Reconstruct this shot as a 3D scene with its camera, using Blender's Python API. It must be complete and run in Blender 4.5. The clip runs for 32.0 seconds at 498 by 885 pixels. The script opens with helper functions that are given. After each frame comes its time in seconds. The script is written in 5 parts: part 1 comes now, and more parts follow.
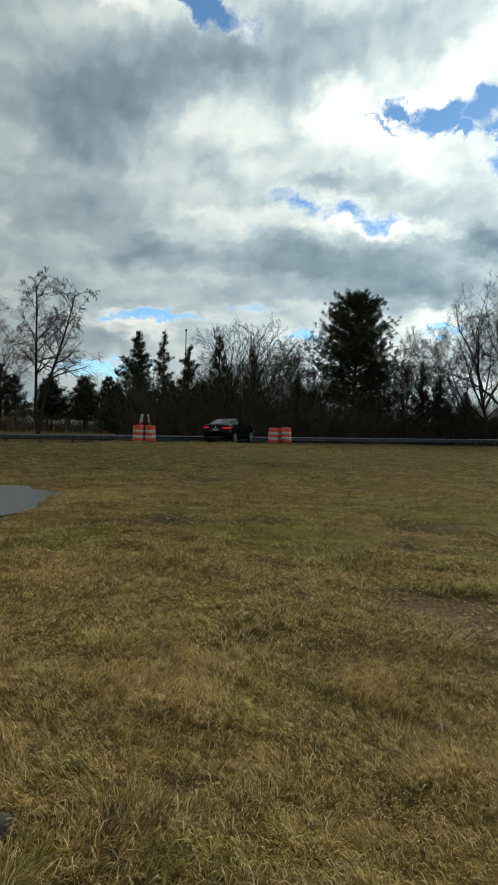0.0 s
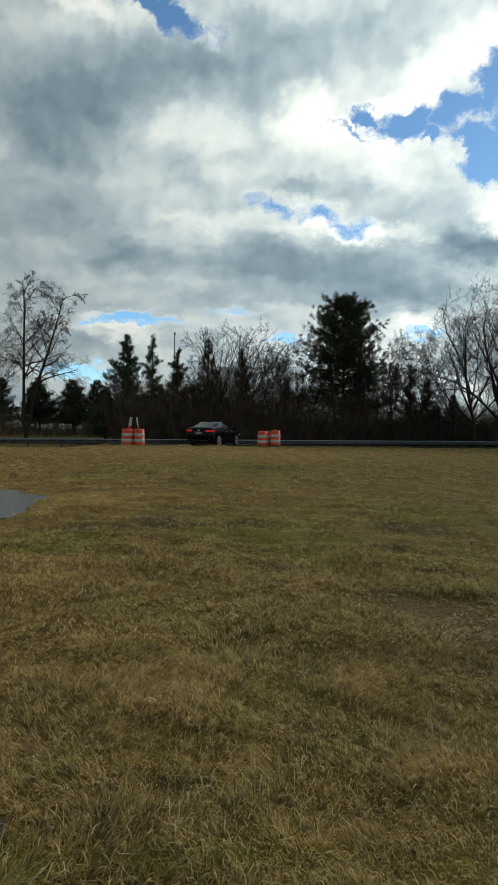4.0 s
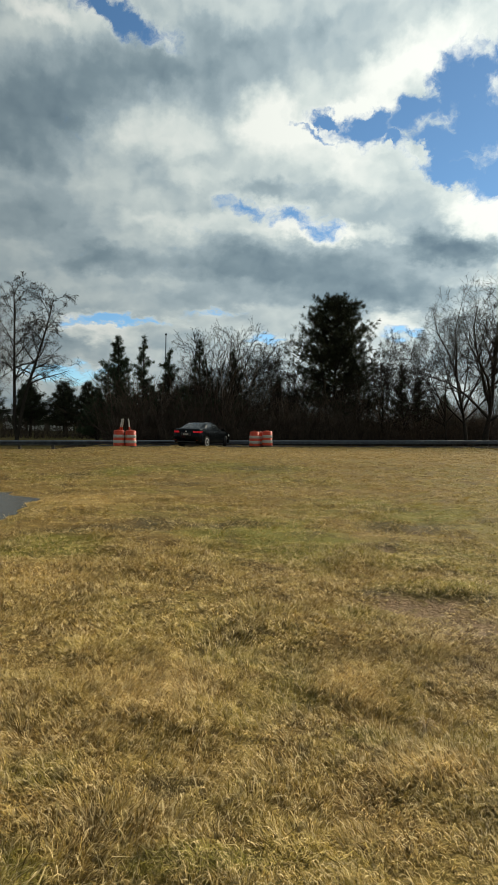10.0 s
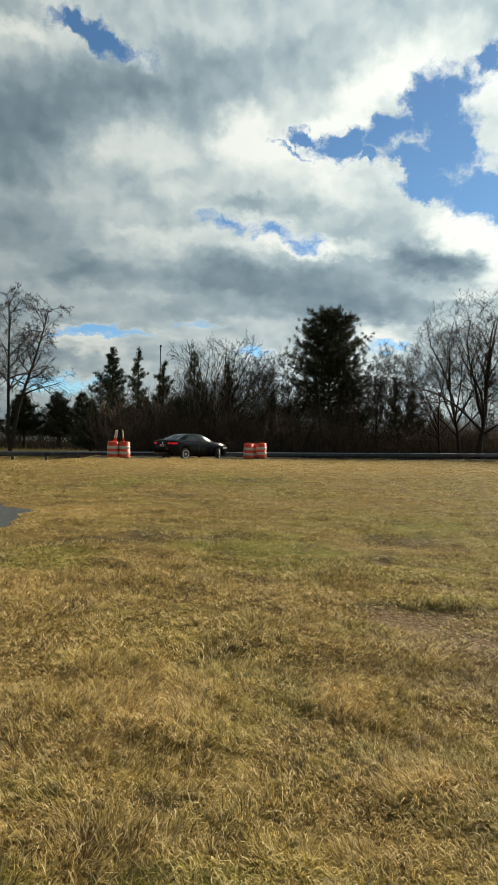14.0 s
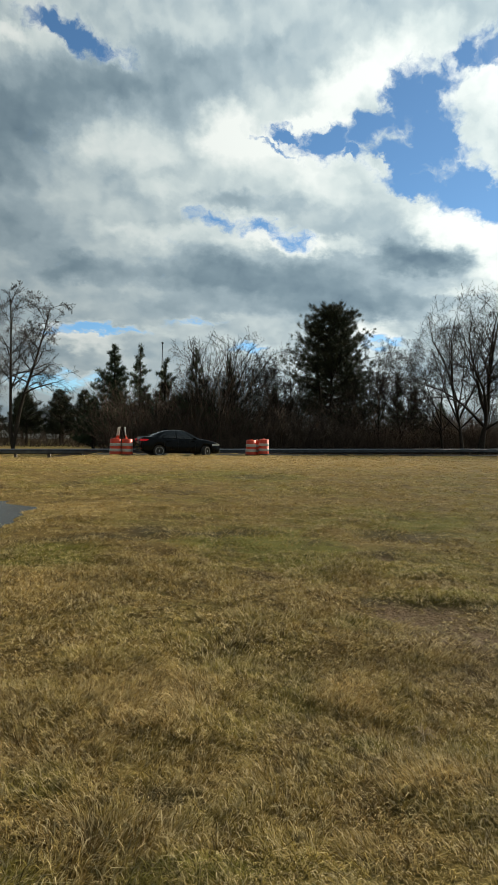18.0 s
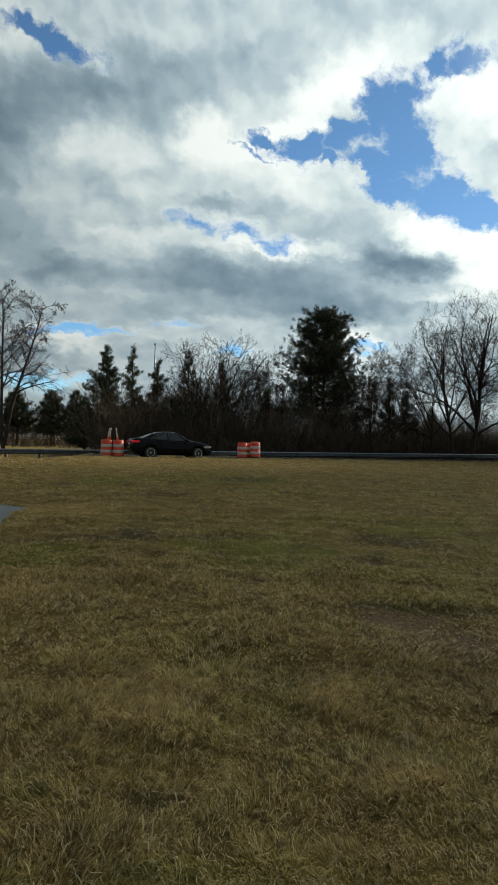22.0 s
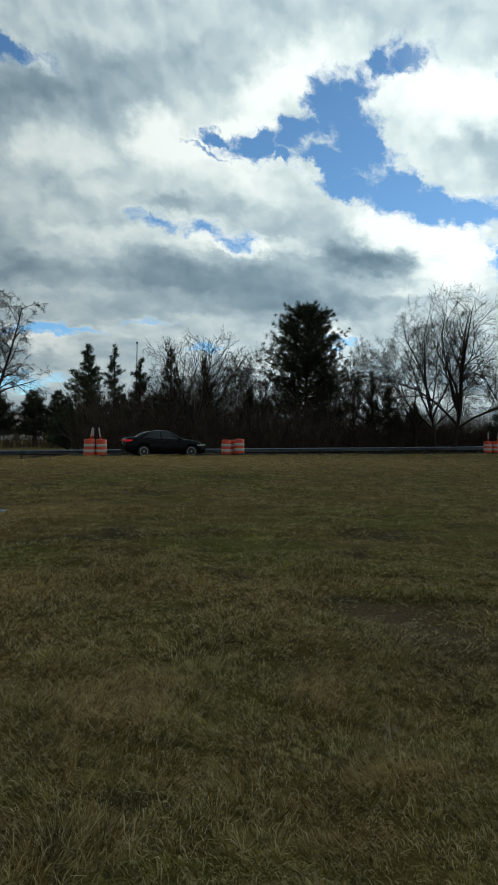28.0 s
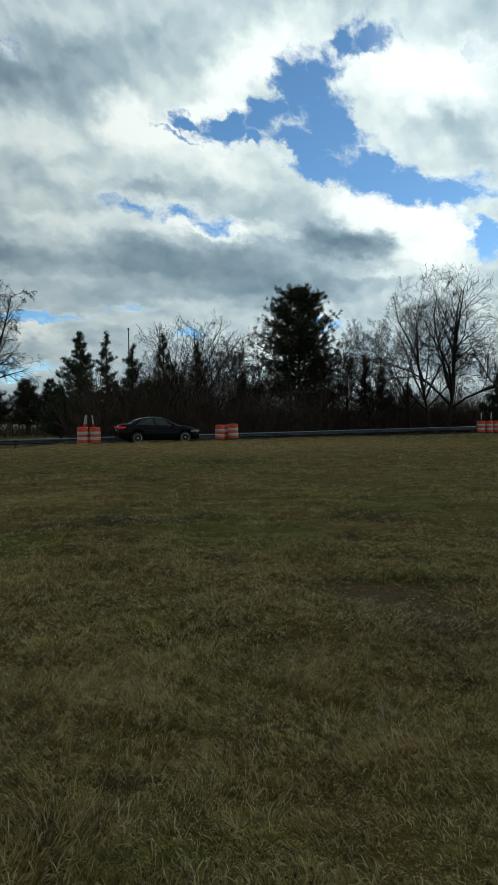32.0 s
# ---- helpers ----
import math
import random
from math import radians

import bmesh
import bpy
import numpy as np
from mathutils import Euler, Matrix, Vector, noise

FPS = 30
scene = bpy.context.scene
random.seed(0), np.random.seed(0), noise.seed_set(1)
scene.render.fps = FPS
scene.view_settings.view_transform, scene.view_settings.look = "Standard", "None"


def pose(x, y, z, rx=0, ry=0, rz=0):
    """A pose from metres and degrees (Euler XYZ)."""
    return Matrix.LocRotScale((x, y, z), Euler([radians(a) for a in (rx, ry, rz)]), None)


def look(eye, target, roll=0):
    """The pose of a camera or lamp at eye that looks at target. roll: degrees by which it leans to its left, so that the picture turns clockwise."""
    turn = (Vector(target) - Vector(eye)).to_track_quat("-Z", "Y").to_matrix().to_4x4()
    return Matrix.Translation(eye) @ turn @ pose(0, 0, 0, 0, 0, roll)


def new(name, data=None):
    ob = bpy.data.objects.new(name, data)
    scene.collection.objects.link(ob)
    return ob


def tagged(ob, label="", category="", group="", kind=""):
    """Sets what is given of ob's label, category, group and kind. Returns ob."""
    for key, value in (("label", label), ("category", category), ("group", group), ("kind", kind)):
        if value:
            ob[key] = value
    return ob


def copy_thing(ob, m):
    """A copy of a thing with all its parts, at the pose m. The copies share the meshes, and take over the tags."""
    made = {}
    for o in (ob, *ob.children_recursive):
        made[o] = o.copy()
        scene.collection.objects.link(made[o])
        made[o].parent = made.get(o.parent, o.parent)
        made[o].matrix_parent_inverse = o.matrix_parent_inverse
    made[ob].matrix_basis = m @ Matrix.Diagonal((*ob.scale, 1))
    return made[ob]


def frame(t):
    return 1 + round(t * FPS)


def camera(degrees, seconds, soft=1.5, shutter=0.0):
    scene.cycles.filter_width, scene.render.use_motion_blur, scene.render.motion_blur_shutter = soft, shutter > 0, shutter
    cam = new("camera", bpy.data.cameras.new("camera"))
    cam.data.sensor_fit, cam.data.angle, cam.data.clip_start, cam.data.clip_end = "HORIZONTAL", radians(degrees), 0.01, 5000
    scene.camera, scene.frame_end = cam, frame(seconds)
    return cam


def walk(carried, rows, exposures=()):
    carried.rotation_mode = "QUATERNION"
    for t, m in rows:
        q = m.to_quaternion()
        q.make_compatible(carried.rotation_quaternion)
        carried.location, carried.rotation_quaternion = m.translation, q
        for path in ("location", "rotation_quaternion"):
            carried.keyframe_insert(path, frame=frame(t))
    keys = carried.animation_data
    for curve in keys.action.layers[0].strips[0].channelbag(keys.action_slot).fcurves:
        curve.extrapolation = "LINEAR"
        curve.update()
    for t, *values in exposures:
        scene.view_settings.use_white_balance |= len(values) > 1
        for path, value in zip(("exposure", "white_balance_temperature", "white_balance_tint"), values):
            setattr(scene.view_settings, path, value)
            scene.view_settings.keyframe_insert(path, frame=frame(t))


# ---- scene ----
cam = camera(42.3, 32.0, soft=1.35)
PATH = [
    (0, (-0.081, 0.573, 1.375), (0.026, 2.569, 1.303), 1.7),
    (0.5, (-0.088, 0.572, 1.376), (0.013, 2.568, 1.3), 1.6),
    (1, (-0.079, 0.563, 1.379), (0.042, 2.558, 1.304), 1.3),
    (1.5, (-0.083, 0.566, 1.377), (0.017, 2.561, 1.293), 1.3),
    (2, (-0.085, 0.566, 1.372), (0.022, 2.562, 1.286), 1.3),
    (2.5, (-0.083, 0.57, 1.373), (0.04, 2.565, 1.302), 1.6),
    (3, (-0.08, 0.559, 1.379), (0.068, 2.553, 1.32), 1.7),
    (3.5, (-0.084, 0.562, 1.376), (0.055, 2.557, 1.314), 1.4),
    (5.5, (-0.08, 0.564, 1.373), (0.077, 2.557, 1.32), 1.5),
    (6, (-0.079, 0.559, 1.378), (0.084, 2.552, 1.329), 1.4),
    (6.5, (-0.082, 0.561, 1.375), (0.071, 2.554, 1.319), 1.4),
    (7, (-0.088, 0.56, 1.375), (0.054, 2.555, 1.319), 1.2),
    (7.5, (-0.089, 0.56, 1.374), (0.044, 2.555, 1.31), 1.0),
    (8, (-0.089, 0.565, 1.373), (0.043, 2.56, 1.313), 1.4),
    (8.5, (-0.091, 0.563, 1.374), (0.05, 2.557, 1.315), 1.6),
    (9, (-0.093, 0.571, 1.374), (0.051, 2.565, 1.315), 1.5),
    (9.5, (-0.088, 0.562, 1.376), (0.073, 2.555, 1.317), 1.3),
    (10, (-0.082, 0.566, 1.373), (0.083, 2.558, 1.314), 1.1),
    (10.5, (-0.075, 0.559, 1.376), (0.125, 2.549, 1.329), 1.4),
    (11, (-0.081, 0.562, 1.376), (0.099, 2.553, 1.334), 1.5),
    (11.5, (-0.075, 0.561, 1.376), (0.107, 2.553, 1.331), 1.2),
    (12, (-0.078, 0.566, 1.374), (0.093, 2.558, 1.324), 1.0),
    (12.5, (-0.075, 0.567, 1.372), (0.102, 2.558, 1.321), 0.9),
    (13, (-0.085, 0.564, 1.374), (0.089, 2.555, 1.325), 1.1),
    (13.5, (-0.088, 0.559, 1.377), (0.1, 2.55, 1.346), 1.4),
    (14, (-0.091, 0.556, 1.378), (0.092, 2.548, 1.356), 1.4),
    (14.5, (-0.089, 0.56, 1.375), (0.084, 2.552, 1.35), 1.2),
    (16.5, (-0.09, 0.558, 1.377), (0.081, 2.55, 1.348), 1.4),
    (17, (-0.089, 0.563, 1.375), (0.082, 2.555, 1.345), 1.2),
    (17.5, (-0.09, 0.564, 1.372), (0.085, 2.556, 1.342), 1.2),
    (18, (-0.092, 0.557, 1.376), (0.084, 2.549, 1.343), 1.1),
    (18.5, (-0.086, 0.559, 1.373), (0.095, 2.55, 1.334), 1.2),
    (19, (-0.08, 0.553, 1.377), (0.119, 2.543, 1.341), 1.6),
    (19.5, (-0.08, 0.556, 1.377), (0.123, 2.546, 1.343), 1.6),
    (20, (-0.073, 0.539, 1.375), (0.13, 2.529, 1.341), 1.3),
    (20.5, (-0.067, 0.562, 1.375), (0.151, 2.55, 1.334), 1.2),
    (21, (-0.069, 0.558, 1.377), (0.14, 2.547, 1.338), 1.2),
    (21.5, (-0.07, 0.563, 1.376), (0.136, 2.552, 1.338), 1.4),
    (22, (-0.073, 0.559, 1.379), (0.128, 2.548, 1.355), 1.8),
    (22.5, (-0.078, 0.566, 1.377), (0.105, 2.557, 1.344), 1.7),
    (23, (-0.073, 0.562, 1.375), (0.141, 2.55, 1.348), 1.4),
    (23.5, (-0.078, 0.558, 1.378), (0.128, 2.548, 1.352), 1.3),
    (24, (-0.072, 0.567, 1.372), (0.143, 2.555, 1.343), 1.2),
    (24.5, (-0.064, 0.558, 1.376), (0.169, 2.544, 1.354), 1.3),
    (26.5, (-0.051, 0.56, 1.376), (0.185, 2.546, 1.364), 1.0),
    (27, (-0.05, 0.564, 1.378), (0.187, 2.549, 1.358), 1.0),
    (27.5, (-0.047, 0.564, 1.379), (0.208, 2.547, 1.358), 1.2),
    (28, (-0.038, 0.567, 1.377), (0.211, 2.551, 1.344), 0.7),
    (28.5, (-0.032, 0.566, 1.375), (0.232, 2.549, 1.344), 0.6),
    (29, (-0.027, 0.562, 1.377), (0.234, 2.544, 1.352), 0.4),
    (29.5, (-0.025, 0.557, 1.375), (0.238, 2.539, 1.342), 0.3),
    (30, (-0.023, 0.574, 1.377), (0.233, 2.557, 1.324), 0.5),
    (30.5, (-0.023, 0.569, 1.375), (0.236, 2.551, 1.312), 0.4),
    (31, (-0.014, 0.569, 1.376), (0.252, 2.55, 1.307), -0.2),
    (31.5, (-0.007, 0.575, 1.372), (0.253, 2.557, 1.302), -0.3),
    (32, (-0.007, 0.571, 1.375), (0.259, 2.552, 1.294), -0.5),
]
walk(cam, [(t, look(eye, target, roll)) for t, eye, target, roll in PATH], [(0.0, 1.54, 6500, 6), (6.0, 1.36, 6500, 6), (11.0, 1.2, 6500, 6), (14.0, 1.22, 6500, 6), (17.0, 1.18, 6350, 6), (19.0, 1.28, 6300, 6), (24.0, 1.24, 6250, 5), (32.0, 1.24, 6150, 4)])

# ---- world, sun ----
SUN_AZ, SUN_EL = 52.0, 30.0
world = bpy.data.worlds.new("sky")
scene.world = world
world.use_nodes = True
wn = world.node_tree.nodes
sky = wn.new("ShaderNodeTexSky")
sky.sky_type, sky.sun_disc = "NISHITA", False
sky.sun_elevation, sky.sun_rotation = radians(SUN_EL), radians(SUN_AZ)
sky.air_density, sky.dust_density, sky.ozone_density = 0.7, 0.12, 2.4
wn["Background"].inputs["Strength"].default_value = 0.05
tint = wn.new("ShaderNodeMix")
tint.data_type, tint.blend_type = "RGBA", "MULTIPLY"
tint.inputs[0].default_value = 1.0
tint.inputs[7].default_value = (0.84, 1.04, 1.06, 1)
world.node_tree.links.new(sky.outputs[0], tint.inputs[6])
world.node_tree.links.new(tint.outputs[2], wn["Background"].inputs["Color"])

sun_dir = Vector((math.sin(radians(SUN_AZ)) * math.cos(radians(SUN_EL)),
                  math.cos(radians(SUN_AZ)) * math.cos(radians(SUN_EL)), math.sin(radians(SUN_EL))))
sun = new("sun", bpy.data.lights.new("sun", "SUN"))
sun.data.energy, sun.data.angle, sun.data.color = 4.8, radians(0.6), (1.0, 0.9, 0.73)
sun.matrix_world = look(tuple(sun_dir * 100), (0, 0, 0))


# ---- helpers for building ----
def mesh_of(name, verts, faces, smooth=False):
    me = bpy.data.meshes.new(name)
    me.from_pydata([tuple(v) for v in verts], [], [tuple(f) for f in faces])
    if smooth:
        me.polygons.foreach_set("use_smooth", [True] * len(me.polygons))
    me.update()
    return me


def fast_mesh(name, verts, faces):
    """A mesh from numpy arrays of places and of faces that all have one number of corners."""
    me = bpy.data.meshes.new(name)
    k = faces.shape[1]
    me.vertices.add(len(verts))
    me.vertices.foreach_set("co", np.ascontiguousarray(verts, dtype=np.float32).ravel())
    me.loops.add(faces.size)
    me.loops.foreach_set("vertex_index", np.ascontiguousarray(faces, dtype=np.int32).ravel())
    me.polygons.add(len(faces))
    me.polygons.foreach_set("loop_start", np.arange(0, faces.size, k, dtype=np.int32))
    me.update(calc_edges=True)
    return me


def put(name, me, material, parent=None, label=""):
    ob = new(name, me)
    me.materials.clear()
    me.materials.append(material)
    if parent:
        ob.parent = parent
    if label:
        ob["label"] = label
    return ob


def part(name, bm, material, parent=None, label="", smooth=False):
    me = bpy.data.meshes.new(name)
    bm.to_mesh(me)
    bm.free()
    if smooth:
        me.polygons.foreach_set("use_smooth", [True] * len(me.polygons))
    return put(name, me, material, parent, label)


def box_bm(x0, x1, y0, y1, z0, z1, bevel=0.0):
    bm = bmesh.new()
    bmesh.ops.create_cube(bm, size=1)
    for v in bm.verts:
        v.co = ((x0 + x1) / 2 + v.co.x * (x1 - x0), (y0 + y1) / 2 + v.co.y * (y1 - y0), (z0 + z1) / 2 + v.co.z * (z1 - z0))
    if bevel:
        bmesh.ops.bevel(bm, geom=bm.edges[:], offset=bevel, segments=2, affect="EDGES")
    return bm


def lathe(profile, sides=24, axis="z", cap=True):
    """A turned mesh: profile is rows of radius and height."""
    bm, rings = bmesh.new(), []
    for r, z in profile:
        ring = []
        for k in range(sides):
            a = 2 * math.pi * k / sides
            c, s = r * math.cos(a), r * math.sin(a)
            ring.append(bm.verts.new((c, s, z) if axis == "z" else (c, z, s)))
        rings.append(ring)
    for a, b in zip(rings, rings[1:]):
        for k in range(sides):
            bm.faces.new((a[k], a[(k + 1) % sides], b[(k + 1) % sides], b[k]))
    if cap:
        bm.faces.new(rings[0][::-1])
        bm.faces.new(rings[-1])
    bmesh.ops.recalc_face_normals(bm, faces=bm.faces[:])
    return bm


class Tubes:
    """Collects tapered tubes along lines, for one mesh."""

    def __init__(self, sides):
        self.sides, self.v, self.f, self.n = sides, [], [], 0
        a = np.arange(sides) * 2 * math.pi / sides
        self.c, self.s = np.cos(a)[None, :, None], np.sin(a)[None, :, None]
        k = np.arange(sides)
        self.quad = np.stack([k, (k + 1) % sides, (k + 1) % sides + sides, k + sides], 1)

    def add(self, pts, radii):
        pts = np.asarray(pts, float)
        d = np.gradient(pts, axis=0)
        d /= np.linalg.norm(d, axis=1, keepdims=True) + 1e-9
        ref = np.array([1.0, 0.13, 0.07]) if abs(d[0, 2]) > 0.6 else np.array([0.1, 0.05, 1.0])
        u = np.cross(d, ref)
        u /= np.linalg.norm(u, axis=1, keepdims=True) + 1e-9
        w = np.cross(d, u)
        r = np.asarray(radii, float)[:, None, None]
        ring = pts[:, None, :] + r * (self.c * u[:, None, :] + self.s * w[:, None, :])
        self.v.append(ring.reshape(-1, 3))
        for k in range(len(pts) - 1):
            self.f.append(self.quad + self.n + k * self.sides)
        self.n += len(pts) * self.sides

    def mesh(self, name):
        return fast_mesh(name, np.concatenate(self.v), np.concatenate(self.f))


class Each:
    """Like Tubes, but keeps each tube for a mesh of its own."""

    def __init__(self, sides):
        self.sides, self.each = sides, []

    def add(self, pts, radii):
        self.each.append(Tubes(self.sides))
        self.each[-1].add(pts, radii)


def joined(name, several):
    v, f, n = [], [], 0
    for tb in several:
        v += tb.v
        f += [q + n for q in tb.f]
        n += tb.n
    return fast_mesh(name, np.concatenate(v), np.concatenate(f))


# ---- materials ----
def nodes_of(name):
    m = bpy.data.materials.new(name)
    m.use_nodes = True
    return m, m.node_tree.nodes, m.node_tree.links, m.node_tree.nodes["Principled BSDF"]


def ramp_node(nt, stops):
    r = nt.new("ShaderNodeValToRGB")
    while len(r.color_ramp.elements) < len(stops):
        r.color_ramp.elements.new(0.5)
    for e, (p, c) in zip(r.color_ramp.elements, stops):
        e.position, e.color = p, (*c, 1)
    return r


def noisy(name, stops, scale=5.0, rough=0.7, detail=6.0, bump=0.0, metal=0.0, spec=0.5, coords="Object", coat=0.0, random_tint=0.0, fine=0.0):
    """A surface whose colour runs through the stops by noise at two scales, with bump."""
    m, nt, ln, bs = nodes_of(name)
    tc = nt.new("ShaderNodeTexCoord")
    n1 = nt.new("ShaderNodeTexNoise")
    n1.inputs["Scale"].default_value, n1.inputs["Detail"].default_value, n1.inputs["Roughness"].default_value = scale, detail, 0.62
    ln.new(tc.outputs[coords], n1.inputs["Vector"])
    r = ramp_node(nt, stops)
    ln.new(n1.outputs["Fac"], r.inputs["Fac"])
    colour = r.outputs["Color"]
    if random_tint:
        oi = nt.new("ShaderNodeNewGeometry")
        hsv = nt.new("ShaderNodeHueSaturation")
        mr = nt.new("ShaderNodeMapRange")
        mr.inputs["To Min"].default_value, mr.inputs["To Max"].default_value = 1 - random_tint, 1 + random_tint
        ln.new(oi.outputs["Random Per Island"], mr.inputs["Value"])
        ln.new(mr.outputs[0], hsv.inputs["Value"])
        ln.new(colour, hsv.inputs["Color"])
        colour = hsv.outputs["Color"]
    ln.new(colour, bs.inputs["Base Color"])
    bs.inputs["Roughness"].default_value, bs.inputs["Metallic"].default_value = rough, metal
    bs.inputs["Specular IOR Level"].default_value, bs.inputs["Coat Weight"].default_value = spec, coat
    if bump:
        n2 = nt.new("ShaderNodeTexNoise")
        n2.inputs["Scale"].default_value, n2.inputs["Detail"].default_value = fine or scale * 6, 5
        ln.new(tc.outputs[coords], n2.inputs["Vector"])
        b = nt.new("ShaderNodeBump")
        b.inputs["Strength"].default_value, b.inputs["Distance"].default_value = bump, 0.02
        ln.new(n2.outputs["Fac"], b.inputs["Height"])
        ln.new(b.outputs["Normal"], bs.inputs["Normal"])
    return m


BARK = noisy("bark", [(0.3, (0.018, 0.0145, 0.011)), (0.7, (0.055, 0.045, 0.036))], 9, 0.95, bump=0.6, spec=0.1)
TWIG = noisy("twig", [(0.3, (0.017, 0.013, 0.01)), (0.7, (0.044, 0.034, 0.026))], 2, 0.95, spec=0.1, random_tint=0.3)
PALE_TWIG = noisy("pale_twig", [(0.3, (0.02, 0.016, 0.012)), (0.7, (0.048, 0.038, 0.028))], 2, 0.9, spec=0.1, random_tint=0.3)
BRUSH = noisy("brush", [(0.3, (0.04, 0.029, 0.022)), (0.7, (0.125, 0.091, 0.068))], 1.2, 0.95, spec=0.05, random_tint=0.4)
PINE = noisy("pine_needles", [(0.3, (0.022, 0.025, 0.013)), (0.7, (0.06, 0.061, 0.031))], 1.5, 0.8, spec=0.2, random_tint=0.35)
CEDAR = noisy("cedar_needles", [(0.3, (0.024, 0.036, 0.018)), (0.7, (0.068, 0.086, 0.042))], 1.5, 0.8, spec=0.2, random_tint=0.35)
ORANGE = noisy("drum_orange", [(0.35, (0.47, 0.038, 0.011)), (0.65, (0.6, 0.062, 0.017))], 6, 0.45, bump=0.05, spec=0.4)
BAND = noisy("drum_white", [(0.35, (0.36, 0.34, 0.3)), (0.65, (0.54, 0.51, 0.46))], 14, 0.4, spec=0.4)
RUBBER = noisy("rubber", [(0.4, (0.015, 0.015, 0.015)), (0.6, (0.035, 0.034, 0.032))], 20, 0.85, bump=0.2)
STEEL = noisy("galvanised_steel", [(0.3, (0.085, 0.092, 0.104)), (0.7, (0.16, 0.172, 0.19))], 3, 0.32, metal=0.92, bump=0.05)
POSTWOOD = noisy("weathered_wood", [(0.3, (0.06, 0.05, 0.04)), (0.7, (0.16, 0.13, 0.1))], 8, 0.9, bump=0.4)
PAINT = noisy("car_paint", [(0.4, (0.002, 0.0025, 0.003)), (0.6, (0.004, 0.0048, 0.0055))], 2, 0.14, metal=0.0, coat=0.14, spec=0.06)
GLASS = noisy("dark_glass", [(0.4, (0.006, 0.008, 0.009)), (0.6, (0.012, 0.014, 0.015))], 2, 0.04, spec=0.9, coat=0.8)
CHROME = noisy("alloy", [(0.4, (0.6, 0.6, 0.6)), (0.6, (0.75, 0.75, 0.74))], 6, 0.38, metal=0.5)
BLACK = noisy("black_plastic", [(0.4, (0.01, 0.01, 0.01)), (0.6, (0.02, 0.02, 0.02))], 12, 0.6)
ASPHALT = noisy("asphalt", [(0.3, (0.01, 0.01, 0.011)), (0.7, (0.024, 0.0235, 0.023))], 3, 0.95, bump=0.5, fine=60, spec=0.05)

# ---- rough ground ----
def edge_y(x):
    return 37.2 + 0.33 * x


def ground_z(x, y):
    s = (y - edge_y(x)) * 0.95
    a = np.clip((s - 4.6) / 1.6, 0, 1)
    pad = -0.08 * np.clip((s + 0.3) / 0.3, 0, 1)
    b = np.clip((y - 29.0) / 9.0, 0, 1)
    west = np.clip((-5.6 - x) / 2.2, 0, 1)
    west = west * west * (3 - 2 * west)
    return (pad - 0.38 * a * a * (3 - 2 * a)) * (1 - west) - 0.44 * b * b * (3 - 2 * b) * west


def field_material():
    """Thatch and soil under the grass: straw and brown with green stretches, bare earth and puddle mud in their places."""
    m, nt, ln, bs = nodes_of("field_soil")
    col, _ = field_colour(nt, ln, 0.4)
    ln.new(col, bs.inputs["Base Color"])
    bs.inputs["Roughness"].default_value, bs.inputs["Specular IOR Level"].default_value = 0.95, 0.1
    tc = nt.new("ShaderNodeTexCoord")
    n2 = nt.new("ShaderNodeTexNoise")
    n2.inputs["Scale"].default_value, n2.inputs["Detail"].default_value = 30, 8
    ln.new(tc.outputs["Object"], n2.inputs["Vector"])
    b = nt.new("ShaderNodeBump")
    b.inputs["Strength"].default_value, b.inputs["Distance"].default_value = 0.9, 0.04
    ln.new(n2.outputs["Fac"], b.inputs["Height"])
    ln.new(b.outputs["Normal"], bs.inputs["Normal"])
    return m


def math_node(nt, ln, op, a, b=None, c=None, clamp=False):
    n = nt.new("ShaderNodeMath")
    n.operation, n.use_clamp = op, clamp
    for k, v in enumerate((a, b, c)):
        if v is None:
            continue
        if isinstance(v, (int, float)):
            n.inputs[k].default_value = v
        else:
            ln.new(v, n.inputs[k])
    return n.outputs[0]


def blob(nt, ln, pos, x, y, rx, ry, turn=0.0, hard=1.0):
    """1 in the middle of an ellipse on the ground or sky plane, 0 well outside it."""
    mp = nt.new("ShaderNodeMapping")
    mp.vector_type = "TEXTURE"
    mp.inputs["Location"].default_value = (x, y, 0)
    mp.inputs["Rotation"].default_value = (0, 0, radians(turn))
    mp.inputs["Scale"].default_value = (rx, ry, 1e6)
    ln.new(pos, mp.inputs["Vector"])
    ln_ = nt.new("ShaderNodeVectorMath")
    ln_.operation = "LENGTH"
    ln.new(mp.outputs[0], ln_.inputs[0])
    mr = nt.new("ShaderNodeMapRange")
    mr.interpolation_type = "SMOOTHSTEP"
    mr.inputs["From Min"].default_value, mr.inputs["From Max"].default_value = 1.5, 1.5 - hard
    ln.new(ln_.outputs["Value"], mr.inputs["Value"])
    return mr.outputs[0]


def noise_node(nt, ln, pos, scale, detail=4.0, rough=0.55, distortion=0.0):
    n = nt.new("ShaderNodeTexNoise")
    n.inputs["Scale"].default_value, n.inputs["Detail"].default_value = scale, detail
    n.inputs["Roughness"].default_value, n.inputs["Distortion"].default_value = rough, distortion
    ln.new(pos, n.inputs["Vector"])
    return n.outputs["Fac"]


